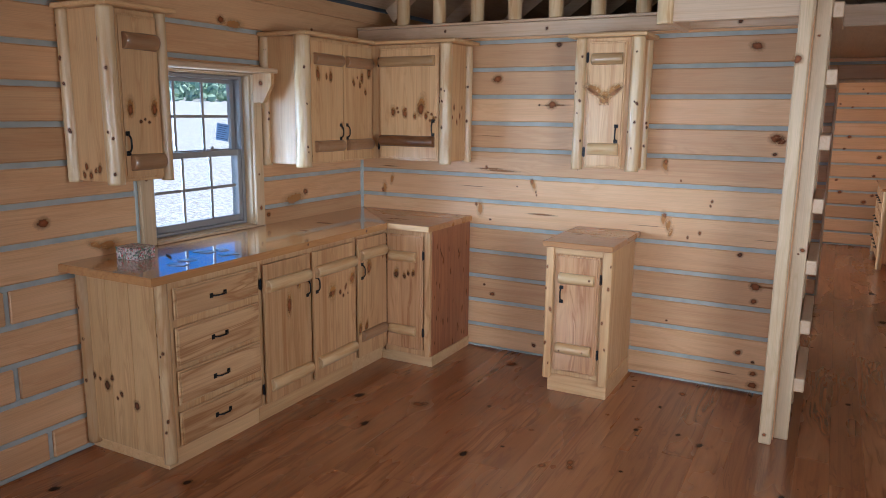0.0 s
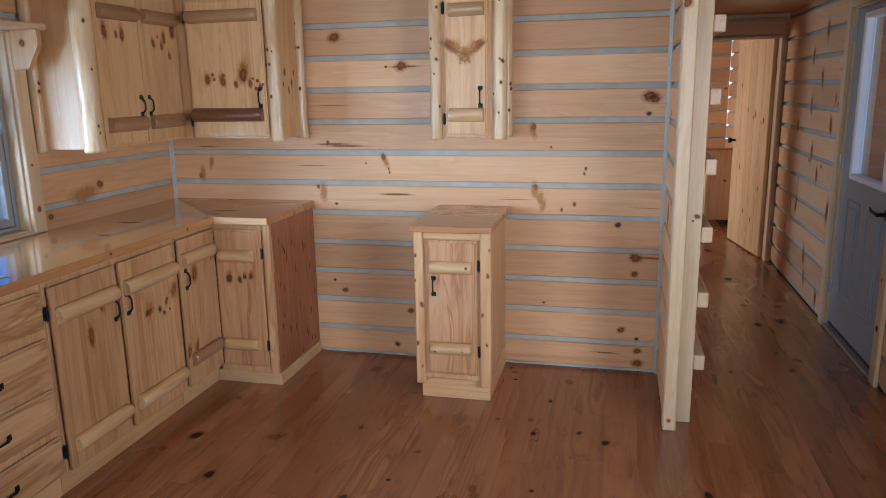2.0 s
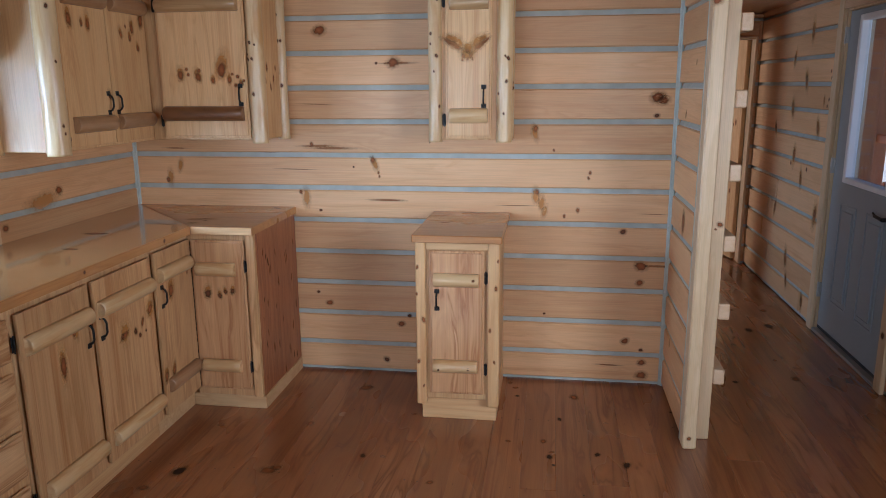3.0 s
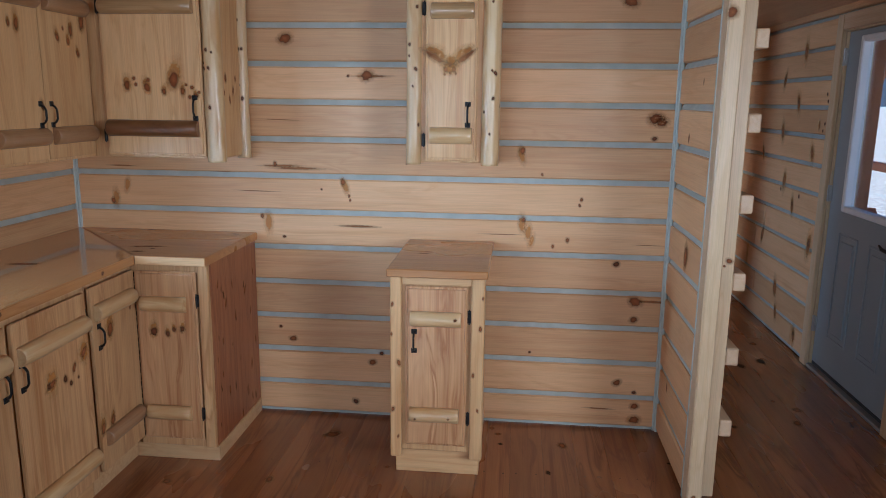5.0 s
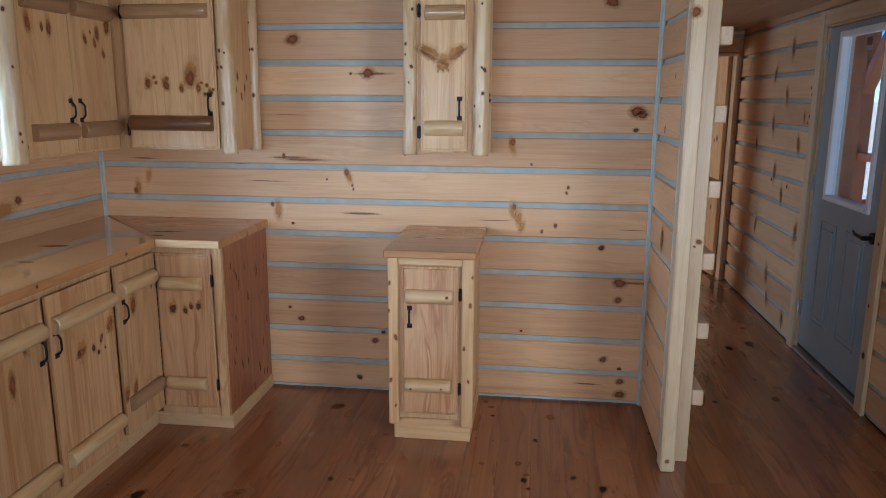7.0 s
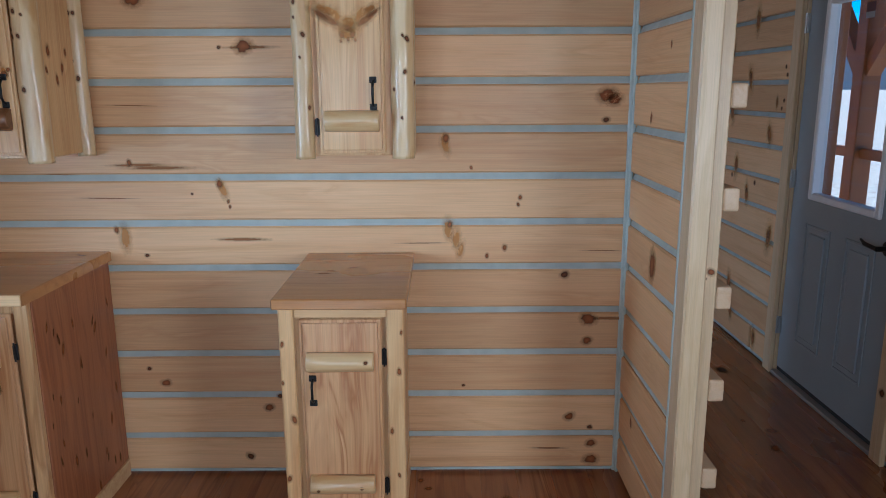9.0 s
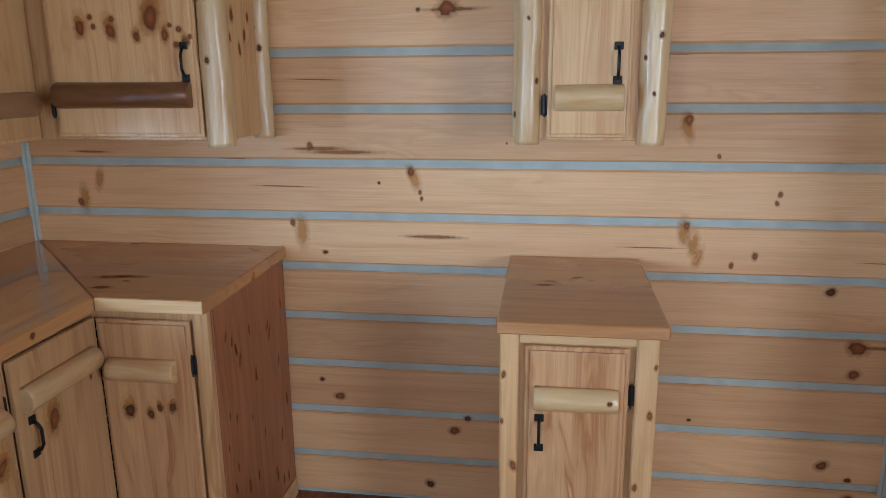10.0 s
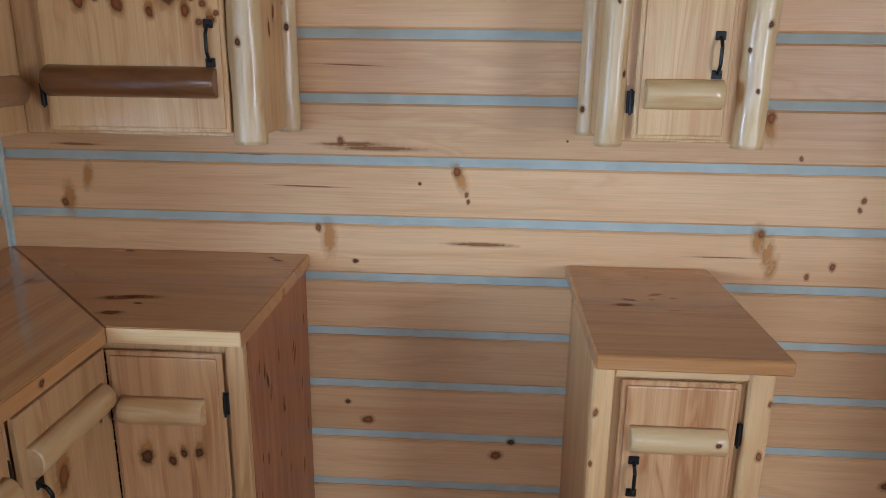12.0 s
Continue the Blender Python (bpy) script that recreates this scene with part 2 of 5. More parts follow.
def sticker_material():
    """Thin printed paper that daylight shines through."""
    m, nt, bsdf = nodes_of("sticker_paper")
    bsdf.inputs["Base Color"].default_value = (0.22, 0.34, 0.46, 1)
    through_light = nt.nodes.new("ShaderNodeBsdfTranslucent")
    through_light.inputs[0].default_value = (0.18, 0.30, 0.45, 1)
    sh = nt.nodes.new("ShaderNodeMixShader")
    sh.inputs[0].default_value = 0.65
    link(nt, bsdf.outputs[0], sh.inputs[1])
    link(nt, through_light.outputs[0], sh.inputs[2])
    link(nt, sh.outputs[0], nt.nodes["Material Output"].inputs[0])
    return m


label_blue = sticker_material()


def knot_material(name, heart, rim, halo, strength):
    """A branch knot: dark ring and heart, fading out into the wood round it."""
    m, nt, bsdf = nodes_of(name)
    at = nt.nodes.new("ShaderNodeAttribute")
    at.attribute_name = "r"
    tc = nt.nodes.new("ShaderNodeTexCoord")
    n = nt.nodes.new("ShaderNodeTexNoise")
    n.inputs["Scale"].default_value, n.inputs["Detail"].default_value = 70, 3
    link(nt, tc.outputs["Object"], n.inputs["Vector"])
    r = math_node(nt, "ADD", at.outputs["Fac"], math_node(nt, "MULTIPLY", math_node(nt, "SUBTRACT", n.outputs[0], 0.5), 0.45))
    link(nt, ramp(nt, r, [(0.0, heart), (0.28, tuple(0.5 * (a + b) for a, b in zip(heart, rim))), (0.46, rim), (0.62, halo)]), bsdf.inputs["Base Color"])
    a = ramp(nt, r, [(0.0, (strength,) * 3), (0.42, (strength,) * 3), (0.58, (strength * 0.45,) * 3), (0.98, (0, 0, 0))])
    link(nt, a, bsdf.inputs["Alpha"])
    bsdf.inputs["Roughness"].default_value, bsdf.inputs["Specular IOR Level"].default_value = 0.6, 0.15
    return m


knot_dark = knot_material("knot_dark", (0.17, 0.058, 0.022), (0.060, 0.020, 0.009), (0.40, 0.18, 0.065), 0.95)
knot_floor = knot_material("knot_floor", (0.035, 0.012, 0.006), (0.014, 0.006, 0.003), (0.20, 0.07, 0.022), 0.98)
knot_brown = knot_material("knot_brown", (0.33, 0.11, 0.036), (0.165, 0.048, 0.017), (0.46, 0.21, 0.072), 0.88)
knot_streak = knot_material("knot_streak", (0.36, 0.15, 0.055), (0.30, 0.12, 0.045), (0.55, 0.30, 0.12), 0.75)
knot_scar = knot_material("knot_scar", (0.44, 0.19, 0.08), (0.40, 0.165, 0.07), (0.60, 0.33, 0.14), 0.6)
knot_soft = knot_material("knot_soft", (0.58, 0.25, 0.065), (0.58, 0.25, 0.065), (0.70, 0.39, 0.14), 0.55)


def tin_material():
    m, nt, bsdf = nodes_of("printed_carton")
    tc = nt.nodes.new("ShaderNodeTexCoord")
    v = nt.nodes.new("ShaderNodeTexVoronoi")
    v.inputs["Scale"].default_value = 130
    link(nt, tc.outputs["Object"], v.inputs["Vector"])
    sep = nt.nodes.new("ShaderNodeSeparateColor")
    link(nt, v.outputs["Color"], sep.inputs[0])
    col = ramp(nt, sep.outputs[0], [(0.0, (0.75, 0.72, 0.66)), (0.3, (0.50, 0.06, 0.05)), (0.45, (0.70, 0.68, 0.62)), (0.50, (0.04, 0.04, 0.04)), (0.78, (0.66, 0.62, 0.54)), (0.9, (0.14, 0.22, 0.12))])
    link(nt, col, bsdf.inputs["Base Color"])
    bsdf.inputs["Roughness"].default_value = 0.35
    return m


carton = tin_material()


# ---- building helpers ----
def face_y(y):
    """u along x, v up, w out of a face that looks towards -y."""
    return Matrix(((1, 0, 0, 0), (0, 0, -1, y), (0, 1, 0, 0), (0, 0, 0, 1)))


def face_px(x):
    """u along y, v up, w out of a face that looks towards +x."""
    return Matrix(((0, 0, 1, x), (1, 0, 0, 0), (0, 1, 0, 0), (0, 0, 0, 1)))


def face_nx(x):
    """u along -y, v up, w out of a face that looks towards -x."""
    return Matrix(((0, 0, -1, x), (-1, 0, 0, 0), (0, 1, 0, 0), (0, 0, 0, 1)))


def face_py(y):
    """u along -x, v up, w out of a face that looks towards +y."""
    return Matrix(((-1, 0, 0, 0), (0, 0, 1, y), (0, 1, 0, 0), (0, 0, 0, 1)))


FLAT = Matrix.Identity(4)     # u, v, w are x, y, z: tops of things


def fbox(bm, m, u0, u1, v0, v1, w0, w1, bevel=0.0, segments=1):
    """A box in the frame m, its edges taken off by bevel."""
    cs = [bm.verts.new(m @ Vector((u, v, w))) for u in (u0, u1) for v in (v0, v1) for w in (w0, w1)]
    quads = ((0, 1, 3, 2), (4, 6, 7, 5), (0, 4, 5, 1), (2, 3, 7, 6), (0, 2, 6, 4), (1, 5, 7, 3))
    fs = [bm.faces.new([cs[i] for i in q]) for q in quads]
    if bevel > 0:
        es = list({e for f in fs for e in f.edges})
        bmesh.ops.bevel(bm, geom=es, offset=bevel, segments=segments, affect="EDGES", profile=0.6)
    return bm


def boxes(*items):
    bm = bmesh.new()
    for m, dims, bevel in items:
        fbox(bm, m, *dims, bevel)
    return bm


def tube(bm, p0, p1, r, sides=12, rings=8, wobble=0.05, half=None, taper=0.0, flat=1.0, dome=0.0, seed=0.0):
    """A log from p0 to p1, slightly uneven; half: the way its round side looks when it is split."""
    p0, p1 = Vector(p0), Vector(p1)
    axis = (p1 - p0).normalized()
    side = Vector(half).normalized() if half is not None else axis.orthogonal().normalized()
    other = axis.cross(side)
    span = math.pi if half is not None else 2 * math.pi
    count = sides + 1 if half is not None else sides
    loops = []
    ts = [0.0, 0.015] + [k / rings for k in range(1, rings)] + [0.985, 1.0]
    for t in ts:
        end = dome if t in (0.0, 1.0) else 0.0
        ring = []
        for k in range(count):
            a = (-span / 2 + span * k / sides)
            c = p0 + axis * ((p1 - p0).length * t)
            n = noise.noise(Vector((c.x * 9 + seed, c.y * 9 + math.cos(a), c.z * 9 + math.sin(a) + seed)))
            rr = r * (1 - end) * (1 + wobble * n) * (1 - taper * t)
            ring.append(bm.verts.new(c + side * (math.cos(a) * rr * flat) + other * (math.sin(a) * rr)))
        loops.append(ring)
    for a, b in zip(loops, loops[1:]):
        for k in range(count if half is None else count - 1):
            j = (k + 1) % count
            bm.faces.new((a[k], b[k], b[j], a[j])).smooth = True
        if half is not None:
            bm.faces.new((a[count - 1], b[count - 1], b[0], a[0]))
    bm.faces.new(loops[0])
    bm.faces.new(list(reversed(loops[-1])))
    return bm


def mesh_object(name, bm, material):
    bmesh.ops.recalc_face_normals(bm, faces=bm.faces)
    me = bpy.data.meshes.new(name)
    bm.to_mesh(me)
    bm.free()
    me.materials.append(material)
    return new(name, me)


def part(name, bm, material, parent, label=""):
    """One mesh object under a thing or a part."""
    ob = mesh_object(name, bm, material)
    ob.parent = parent
    up = parent
    m = Matrix.Identity(4)
    while up is not None:
        m = up.matrix_basis.copy() if up.parent is None else m
        up = up.parent
    ob.matrix_parent_inverse = m.inverted() if parent.parent is None else Matrix.Identity(4)
    return tagged(ob, label)


def thing(name, place, label, category, group="", kind=""):
    ob = new(name)
    ob.empty_display_size = 0.1
    ob.matrix_basis = Matrix.Translation(place)
    return tagged(ob, label, category, group, kind)


def whole(name, bm, material, label, category, group="", kind=""):
    return tagged(mesh_object(name, bm, material), label, category, group, kind)


def knots(m, w, spots, material, parent, shape=(1.0, 1.0), stain=0.0, tilt=0.7):
    """Branch knots lying in a face, one object each: u, v, radius."""
    if stain:
        knots(m, w - 0.0004, [(u, v + r * 0.7 * stain, r * 1.3) for u, v, r in spots if r > 0.008], knot_soft, parent, (0.75, 1.5))
    for u, v, r in spots:
        lean = noise.noise(Vector((u * 31, v * 17, 3.3))) * (0.06 if shape[1] < 0.2 else tilt)
        verts, faces, rad = [m @ Vector((u, v, w))], [], [0.0]
        for k in (0.45, 0.75, 1.0):
            for j in range(14):
                a = j * math.tau / 14
                q = 1.7 * k * r * (1 + 0.22 * noise.noise(Vector((u * 9 + math.cos(a), v * 9 + math.sin(a), r * 50))))
                x, y = math.cos(a) * q * shape[0], math.sin(a) * q * shape[1]
                verts.append(m @ Vector((u + x * math.cos(lean) - y * math.sin(lean), v + x * math.sin(lean) + y * math.cos(lean), w)))
                rad.append(k)
        for j in range(14):
            faces.append((0, 1 + j, 1 + (j + 1) % 14))
            for ring in (1, 15):
                faces.append((ring + j, ring + 14 + j, ring + 14 + (j + 1) % 14, ring + (j + 1) % 14))
        me = bpy.data.meshes.new("knot")
        me.from_pydata(verts, [], faces)
        me.attributes.new("r", "FLOAT", "POINT").data.foreach_set("value", rad)
        me.materials.append(material)
        ob = new("knot", me)
        ob.parent = parent
        ob.matrix_parent_inverse = parent.matrix_basis.inverted() if parent.parent is None else Matrix.Identity(4)


def scatter_knots(seed, count, u0, u1, v0, v1, small, large):
    rng = random.Random(seed)
    return [(rng.uniform(u0, u1), rng.uniform(v0, v1), rng.uniform(small, large)) for _ in range(count)]


# ---- the log walls ----
def spans(lo, hi, cuts):
    out, at = [], lo
    for a, b in sorted(cuts):
        if a > at:
            out.append((at, min(a, hi)))
        at = max(at, b)
    if at < hi:
        out.append((at, hi))
    return [(a, b) for a, b in out if b - a > 0.01]


def sloped_joint(m, u0, u1, v0, v1, back, deep, shallow):
    """A bead of chinking that slopes outwards from the log above to the log below."""
    bm = bmesh.new()
    ends = [[bm.verts.new(m @ Vector((u, v, w))) for v, w in ((v0, back), (v0, -shallow), (v0 + 0.004, -shallow), (v1, -deep), (v1, back))] for u in (u0, u1)]
    bm.faces.new(ends[0]), bm.faces.new(list(reversed(ends[1])))
    for k in range(5):
        j = (k + 1) % 5
        bm.faces.new((ends[0][k], ends[0][j], ends[1][j], ends[1][k]))
    return bm


def log_wall(name, label, m, u0, u1, v1, mat, holes=(), joints=(), seed=1, thick=0.15, recess=0.014):
    """A wall of squared logs with chinking between the courses, cut out round its openings. joints: course and place of butt joints."""
    us = sorted({u0, u1, *[h[0] for h in holes], *[h[1] for h in holes]})
    vs = sorted({0.0, v1, *[h[2] for h in holes], *[h[3] for h in holes]})
    bm = bmesh.new()
    for a, b in zip(us, us[1:]):
        for c, d in zip(vs, vs[1:]):
            mid = ((a + b) / 2, (c + d) / 2)
            if not any(h[0] < mid[0] < h[1] and h[2] < mid[1] < h[3] for h in holes):
                fbox(bm, m, a, b, c, d, -thick, -min(0.046, thick - 0.02))
    root = whole(name, bm, mat, label, "wall", kind="structure")
    rng = random.Random(seed)
    edges = [0.004]
    k = 0
    while level(k) < v1 - 0.03:
        edges.append(level(k))
        k += 1
    edges.append(v1 + JOINT / 2)
    for k, (lo, hi) in enumerate(zip(edges, edges[1:])):
        a, b = lo + JOINT / 2, hi - JOINT / 2
        pieces = []
        cut = [h for h in holes if h[2] < b and h[3] > a]
        for s, e in spans(u0, u1, [(h[0], h[1]) for h in cut]):
            at = s
            for _, j in sorted(q for q in joints if q[0] == k and s < q[1] < e):
                pieces.append((at, j - 0.011, a, b))
                part("chinking", fbox(bmesh.new(), m, j - 0.0115, j + 0.0115, a, b, -0.05, -recess * 0.6, 0.003), chink, root)
                at = j + 0.011
            pieces.append((at, e, a, b))
        for h in cut:
            if h[2] - a > 0.02:
                pieces.append((h[0], h[1], a, h[2]))
            if b - h[3] > 0.02:
                pieces.append((h[0], h[1], h[3], b))
        for s, e, c, d in pieces:
            bm = fbox(bmesh.new(), m, s, e, c, d, -min(0.05, thick - 0.012), rng.uniform(-0.0015, 0.0015), 0.006)
            part("log", bm, mat, root)
    for k, v in enumerate(edges[:-1]):
        cut = [(h[0], h[1]) for h in holes if h[2] < v + JOINT / 2 and h[3] > v - JOINT / 2]
        for s, e in spans(u0, u1, cut):
            part("chinking", sloped_joint(m, s, e, v - JOINT / 2 - 0.001, v + JOINT / 2 + 0.001, -min(0.05, thick - 0.012), recess * 1.6, recess * 0.75), chink, root)
    return root


def bead(parent, m, u, v0, v1):
    """An upright line of chinking in a corner or along a trim board."""
    part("chinking", fbox(bmesh.new(), m, u - 0.009, u + 0.009, v0, v1, -0.01, 0.005, 0.004), chink, parent)


wall_back = log_wall("wall_back", "kitchen back wall of varnished pine logs with grey-blue chinking", face_y(YB), XL, XP, 2.075, log_x, seed=2)
bead(wall_back, face_y(YB), XL + 0.006, 0, 2.07)
bead(wall_back, face_y(YB), XP - 0.006, 0, 2.07)
WIN = (2.530, 3.275, 0.915, 1.800)
# the opening from 5.5 to 6.4 is unseen, added for the washroom lamp
wall_left = log_wall("wall_left", "long log wall with a double-hung window above the counter", face_px(XL), YREAR, YFAR, TOP, log_y,
                     holes=[WIN, (-1.6, -0.7, 0.9, 1.8), (5.5, 6.4, 0.9, 1.8), (8.2, 9.2, 0.9, 1.8)], joints=[(0, 1.90), (2, 1.775), (4, 1.765), (1, 0.7), (3, 0.9), (5, 6.4)], seed=3)
bead(wall_left, face_px(XL), YB - 0.008, 0, 2.07)
bead(wall_left, face_px(XL), 2.444, 0.90, 1.82)
bead(wall_left, face_px(XL), 3.352, 0.90, 1.82)
DOOR = (-5.44, -4.47, 0.0, 1.96)
wall_right = log_wall("wall_right", "shaded outer log wall of the hall with a glazed door", face_nx(XR), -YFAR, -YREAR, TOP, log_y,
                      holes=[DOOR, (-8.5, -7.62, 0.85, 1.65), (-2.05, -1.05, 0.9, 1.85)],
                      joints=[(1, -6.55), (4, -6.45), (2, -6.75), (0, -5.75), (3, -6.62)], seed=4, recess=0.022)
wall_rear = log_wall("wall_rear", "log end wall with two windows", face_py(YREAR), -XR, -XL, TOP, log_x,
                     holes=[(-0.75, 0.25, 0.9, 1.85), (1.45, 2.45, 0.9, 1.85)], seed=5)
wall_far = log_wall("wall_far", "bedroom end wall of orange pine logs", face_y(YFAR), XL, XR, TOP, log_x, seed=6)
partition = log_wall("wall_partition", "short log partition beside the kitchen corner", face_nx(XP), -YB, -3.792, 2.075, log_y, seed=7, thick=0.058)
bead(partition, face_nx(XP), -YB + 0.008, 0, 2.07)
bead(partition, face_nx(XP), -3.800, 0, 2.07)
# unseen doorway, added so that the washroom lamp reaches the hall
wall_hall = log_wall("wall_hall", "log wall along the hall with an added unseen doorway", face_px(0.0), YB + 0.032, YBED, 2.075, log_y,
                     holes=[(5.55, 6.40, 0.0, 1.95)], seed=8)
wall_bed = log_wall("wall_bedroom", "shaded log partition with a doorway to the bedroom", face_y(YBED), 0.0, XR, 2.075, log_x,
                    holes=[(0.07, 0.985, 0.0, 1.905)], seed=9)

# knots of the kitchen walls
W = face_y(YB)
knots(W, 0.003, [(-1.84, 1.806, 0.026), (-1.464, 1.646, 0.026), (-0.176, 1.470, 0.026), (-0.150, 1.455, 0.022), (-0.21, 0.635, 0.026), (-0.214, 0.549, 0.016),
                 (-0.183, 0.121, 0.016), (-0.180, 0.050, 0.022), (-0.273, 0.234, 0.017), (-1.447, 0.28, 0.016), (-1.841, 0.385, 0.015), (-0.311, 1.964, 0.026)], knot_brown, wall_back, (1.15, 0.85))
knots(W, 0.0031, [(-1.903, 0.443, 0.008), (-1.402, 0.327, 0.010), (-1.533, 0.072, 0.014), (-0.688, 0.368, 0.006), (-1.87, 0.893, 0.007),
                  (-0.307, 0.811, 0.014), (-0.175, 1.384, 0.011), (-1.737, 2.101, 0.012), (-1.435, 2.005, 0.016), (-0.190, 0.19, 0.009)], knot_dark, wall_back, (1.1, 0.9))
knots(W, 0.0028, [(-1.572, 1.140, 0.030), (-1.945, 0.960, 0.036), (-0.745, 0.985, 0.032), (-0.715, 0.945, 0.030), (-2.700, 1.060, 0.034), (-2.640, 1.125, 0.026), (-0.755, 1.300, 0.030), (-0.70, 0.905, 0.024)], knot_soft, wall_back, (0.5, 1.25))
knots(W, 0.0032, [(-1.582, 1.160, 0.013), (-1.975, 0.990, 0.010), (-0.752, 1.322, 0.014), (-0.738, 1.005, 0.010), (-2.715, 1.045, 0.012), (-1.548, 1.075, 0.006), (-1.553, 1.095, 0.006), (-0.66, 1.215, 0.006), (-1.905, 1.240, 0.010), (-0.60, 0.885, 0.008), (-0.479, 1.105, 0.008), (-0.486, 1.078, 0.007), (-0.534, 0.916, 0.010)], knot_brown, wall_back, (0.8, 1.1))
knots(W, 0.0026, [(-1.880, 1.230, 0.075), (-1.51, 0.952, 0.075), (-1.80, 1.22, 0.09), (-1.45, 1.642, 0.07), (-0.12, 0.637, 0.07), (-0.35, 0.10, 0.05), (-2.66, 1.215, 0.05)], knot_streak, wall_back, (1.1, 0.07))
knots(W, 0.0024, scatter_knots(91, 9, -2.8, -0.15, 0.05, 1.95, 0.02, 0.06), knot_streak, wall_back, (1.5, 0.035))
knots(W, 0.0024, scatter_knots(92, 5, -2.8, -0.15, 0.05, 1.95, 0.003, 0.006), knot_dark, wall_back)
V = face_px(XL)
knots(V, 0.003, [(1.952, 1.10, 0.024), (3.063, 2.075, 0.022), (3.749, 1.078, 0.018), (3.393, 0.968, 0.014), (1.2, 0.6, 0.02), (1.55, 1.58, 0.016), (3.85, 2.10, 0.01)], knot_brown, wall_left, (1.1, 0.9))
knots(V, 0.0028, [(2.265, 0.955, 0.045), (2.20, 0.965, 0.03), (3.635, 1.04, 0.07), (3.16, 2.06, 0.05), (1.6, 1.42, 0.06)], knot_soft, wall_left, (1.2, 0.5))
knots(face_nx(XP), 0.003, [(-4.15, 1.40, 0.014), (-4.05, 0.93, 0.04), (-4.2, 0.30, 0.015), (-3.98, 1.62, 0.010)], knot_brown, partition, (0.7, 1.1))
H = face_nx(XR)
for seed, (u, v, r) in enumerate(((-5.62, 0.70, 0.040), (-6.13, 1.045, 0.034), (-5.95, 0.90, 0.030), (-6.10, 0.31, 0.036), (-6.05, 0.16, 0.028), (-6.25, 1.36, 0.034), (-6.02, 1.55, 0.034), (-5.72, 1.25, 0.030),
                                  (-6.30, 1.70, 0.030), (-5.66, 1.42, 0.016), (-5.70, 0.10, 0.030), (-6.45, 0.62, 0.030), (-6.60, 1.20, 0.026), (-5.98, 1.86, 0.034))):
    knots(H, 0.0026, [(u, v, r * 2.0)], knot_soft, wall_right, (0.42, 1.0))
    knots(H, 0.003, [(u, v, r)], knot_brown, wall_right, (0.45, 1.15))
    if seed % 2 == 0:
        knots(H, 0.0032, [(u, v + 0.01, r * 0.45)], knot_dark, wall_right, (0.7, 1.0))
knots(H, 0.0031, [(-5.58, 1.43, 0.010), (-5.60, 1.39, 0.009), (-5.57, 1.56, 0.010), (-5.59, 1.60, 0.009), (-5.85, 0.97, 0.012), (-6.18, 0.98, 0.012)], knot_dark, wall_right)
knots(face_y(YFAR), 0.003, scatter_knots(72, 24, -0.2, 1.0, 0.3, 1.95, 0.008, 0.024), knot_brown, wall_far, (1.1, 0.9))

# ---- floor, loft and roof ----
floor = whole("floor", fbox(bmesh.new(), FLAT, XL - 0.15, XR + 0.15, YREAR - 0.15, YFAR + 0.15, -0.12, -0.019), under,
              "varnished orange-brown pine plank floor", "floor", kind="structure")

loft = bmesh.new()
fbox(loft, FLAT, XL, XR, YB + 0.045, YFAR, 2.085, 2.12)
fbox(loft, FLAT, -0.66, XP, 3.80, YB + 0.045, 2.10, 2.13)
whole("loft_floor", loft, trim_y, "pine boards of the loft above the hall and bedroom", "loft floor", kind="structure")
RIDGE_X, RIDGE_Z = (XL + XR) / 2, 3.75
ceiling = bmesh.new()
for side in (-1, 1):
    wall_x = XL if side < 0 else XR
    run, rise = RIDGE_X - wall_x, RIDGE_Z - 2.33
    length, count = math.hypot(run, rise), 12
    slope = math.atan2(rise, abs(run))
    for k in range(count):
        a, b = k / count, (k + 1) / count
        n = Vector((-math.copysign(math.sin(slope), run), 0, math.cos(slope)))
        low, high = Vector((wall_x + run * a, 0, 2.33 + rise * a)), Vector((wall_x + run * b, 0, 2.33 + rise * b)) - n * 0.003
        vs = []
        for y in (YREAR - 0.15, YFAR + 0.15):
            for p in (low, high):
                vs.append(ceiling.verts.new((p.x, y, p.z)))
                vs.append(ceiling.verts.new((p.x + n.x * 0.03, y, p.z + n.z * 0.03)))
        for q in ((0, 1, 3, 2), (4, 6, 7, 5), (0, 4, 5, 1), (2, 3, 7, 6), (0, 2, 6, 4), (1, 5, 7, 3)):
            ceiling.faces.new([vs[i] for i in q])
whole("ceiling", ceiling, trim_y, "sloping pine board ceiling under the roof", "ceiling", kind="structure")
for name, y, sign in (("wall_gable_rear", YREAR, -1), ("wall_gable_far", YFAR, 1)):
    bm = bmesh.new()
    outline = [(XL - 0.15, TOP), (XR + 0.15, TOP), (XR + 0.15, 2.27), (RIDGE_X, RIDGE_Z + 0.05), (XL - 0.15, 2.27)]
    a = [bm.verts.new((x, y, z)) for x, z in outline]
    b = [bm.verts.new((x, y + 0.12 * sign, z)) for x, z in outline]
    bm.faces.new(a), bm.faces.new(list(reversed(b)))
    for i in range(5):
        bm.faces.new((a[i], a[(i + 1) % 5], b[(i + 1) % 5], b[i]))
    whole(name, bm, trim_x, "boarded gable end below the roof", "wall", kind="structure")
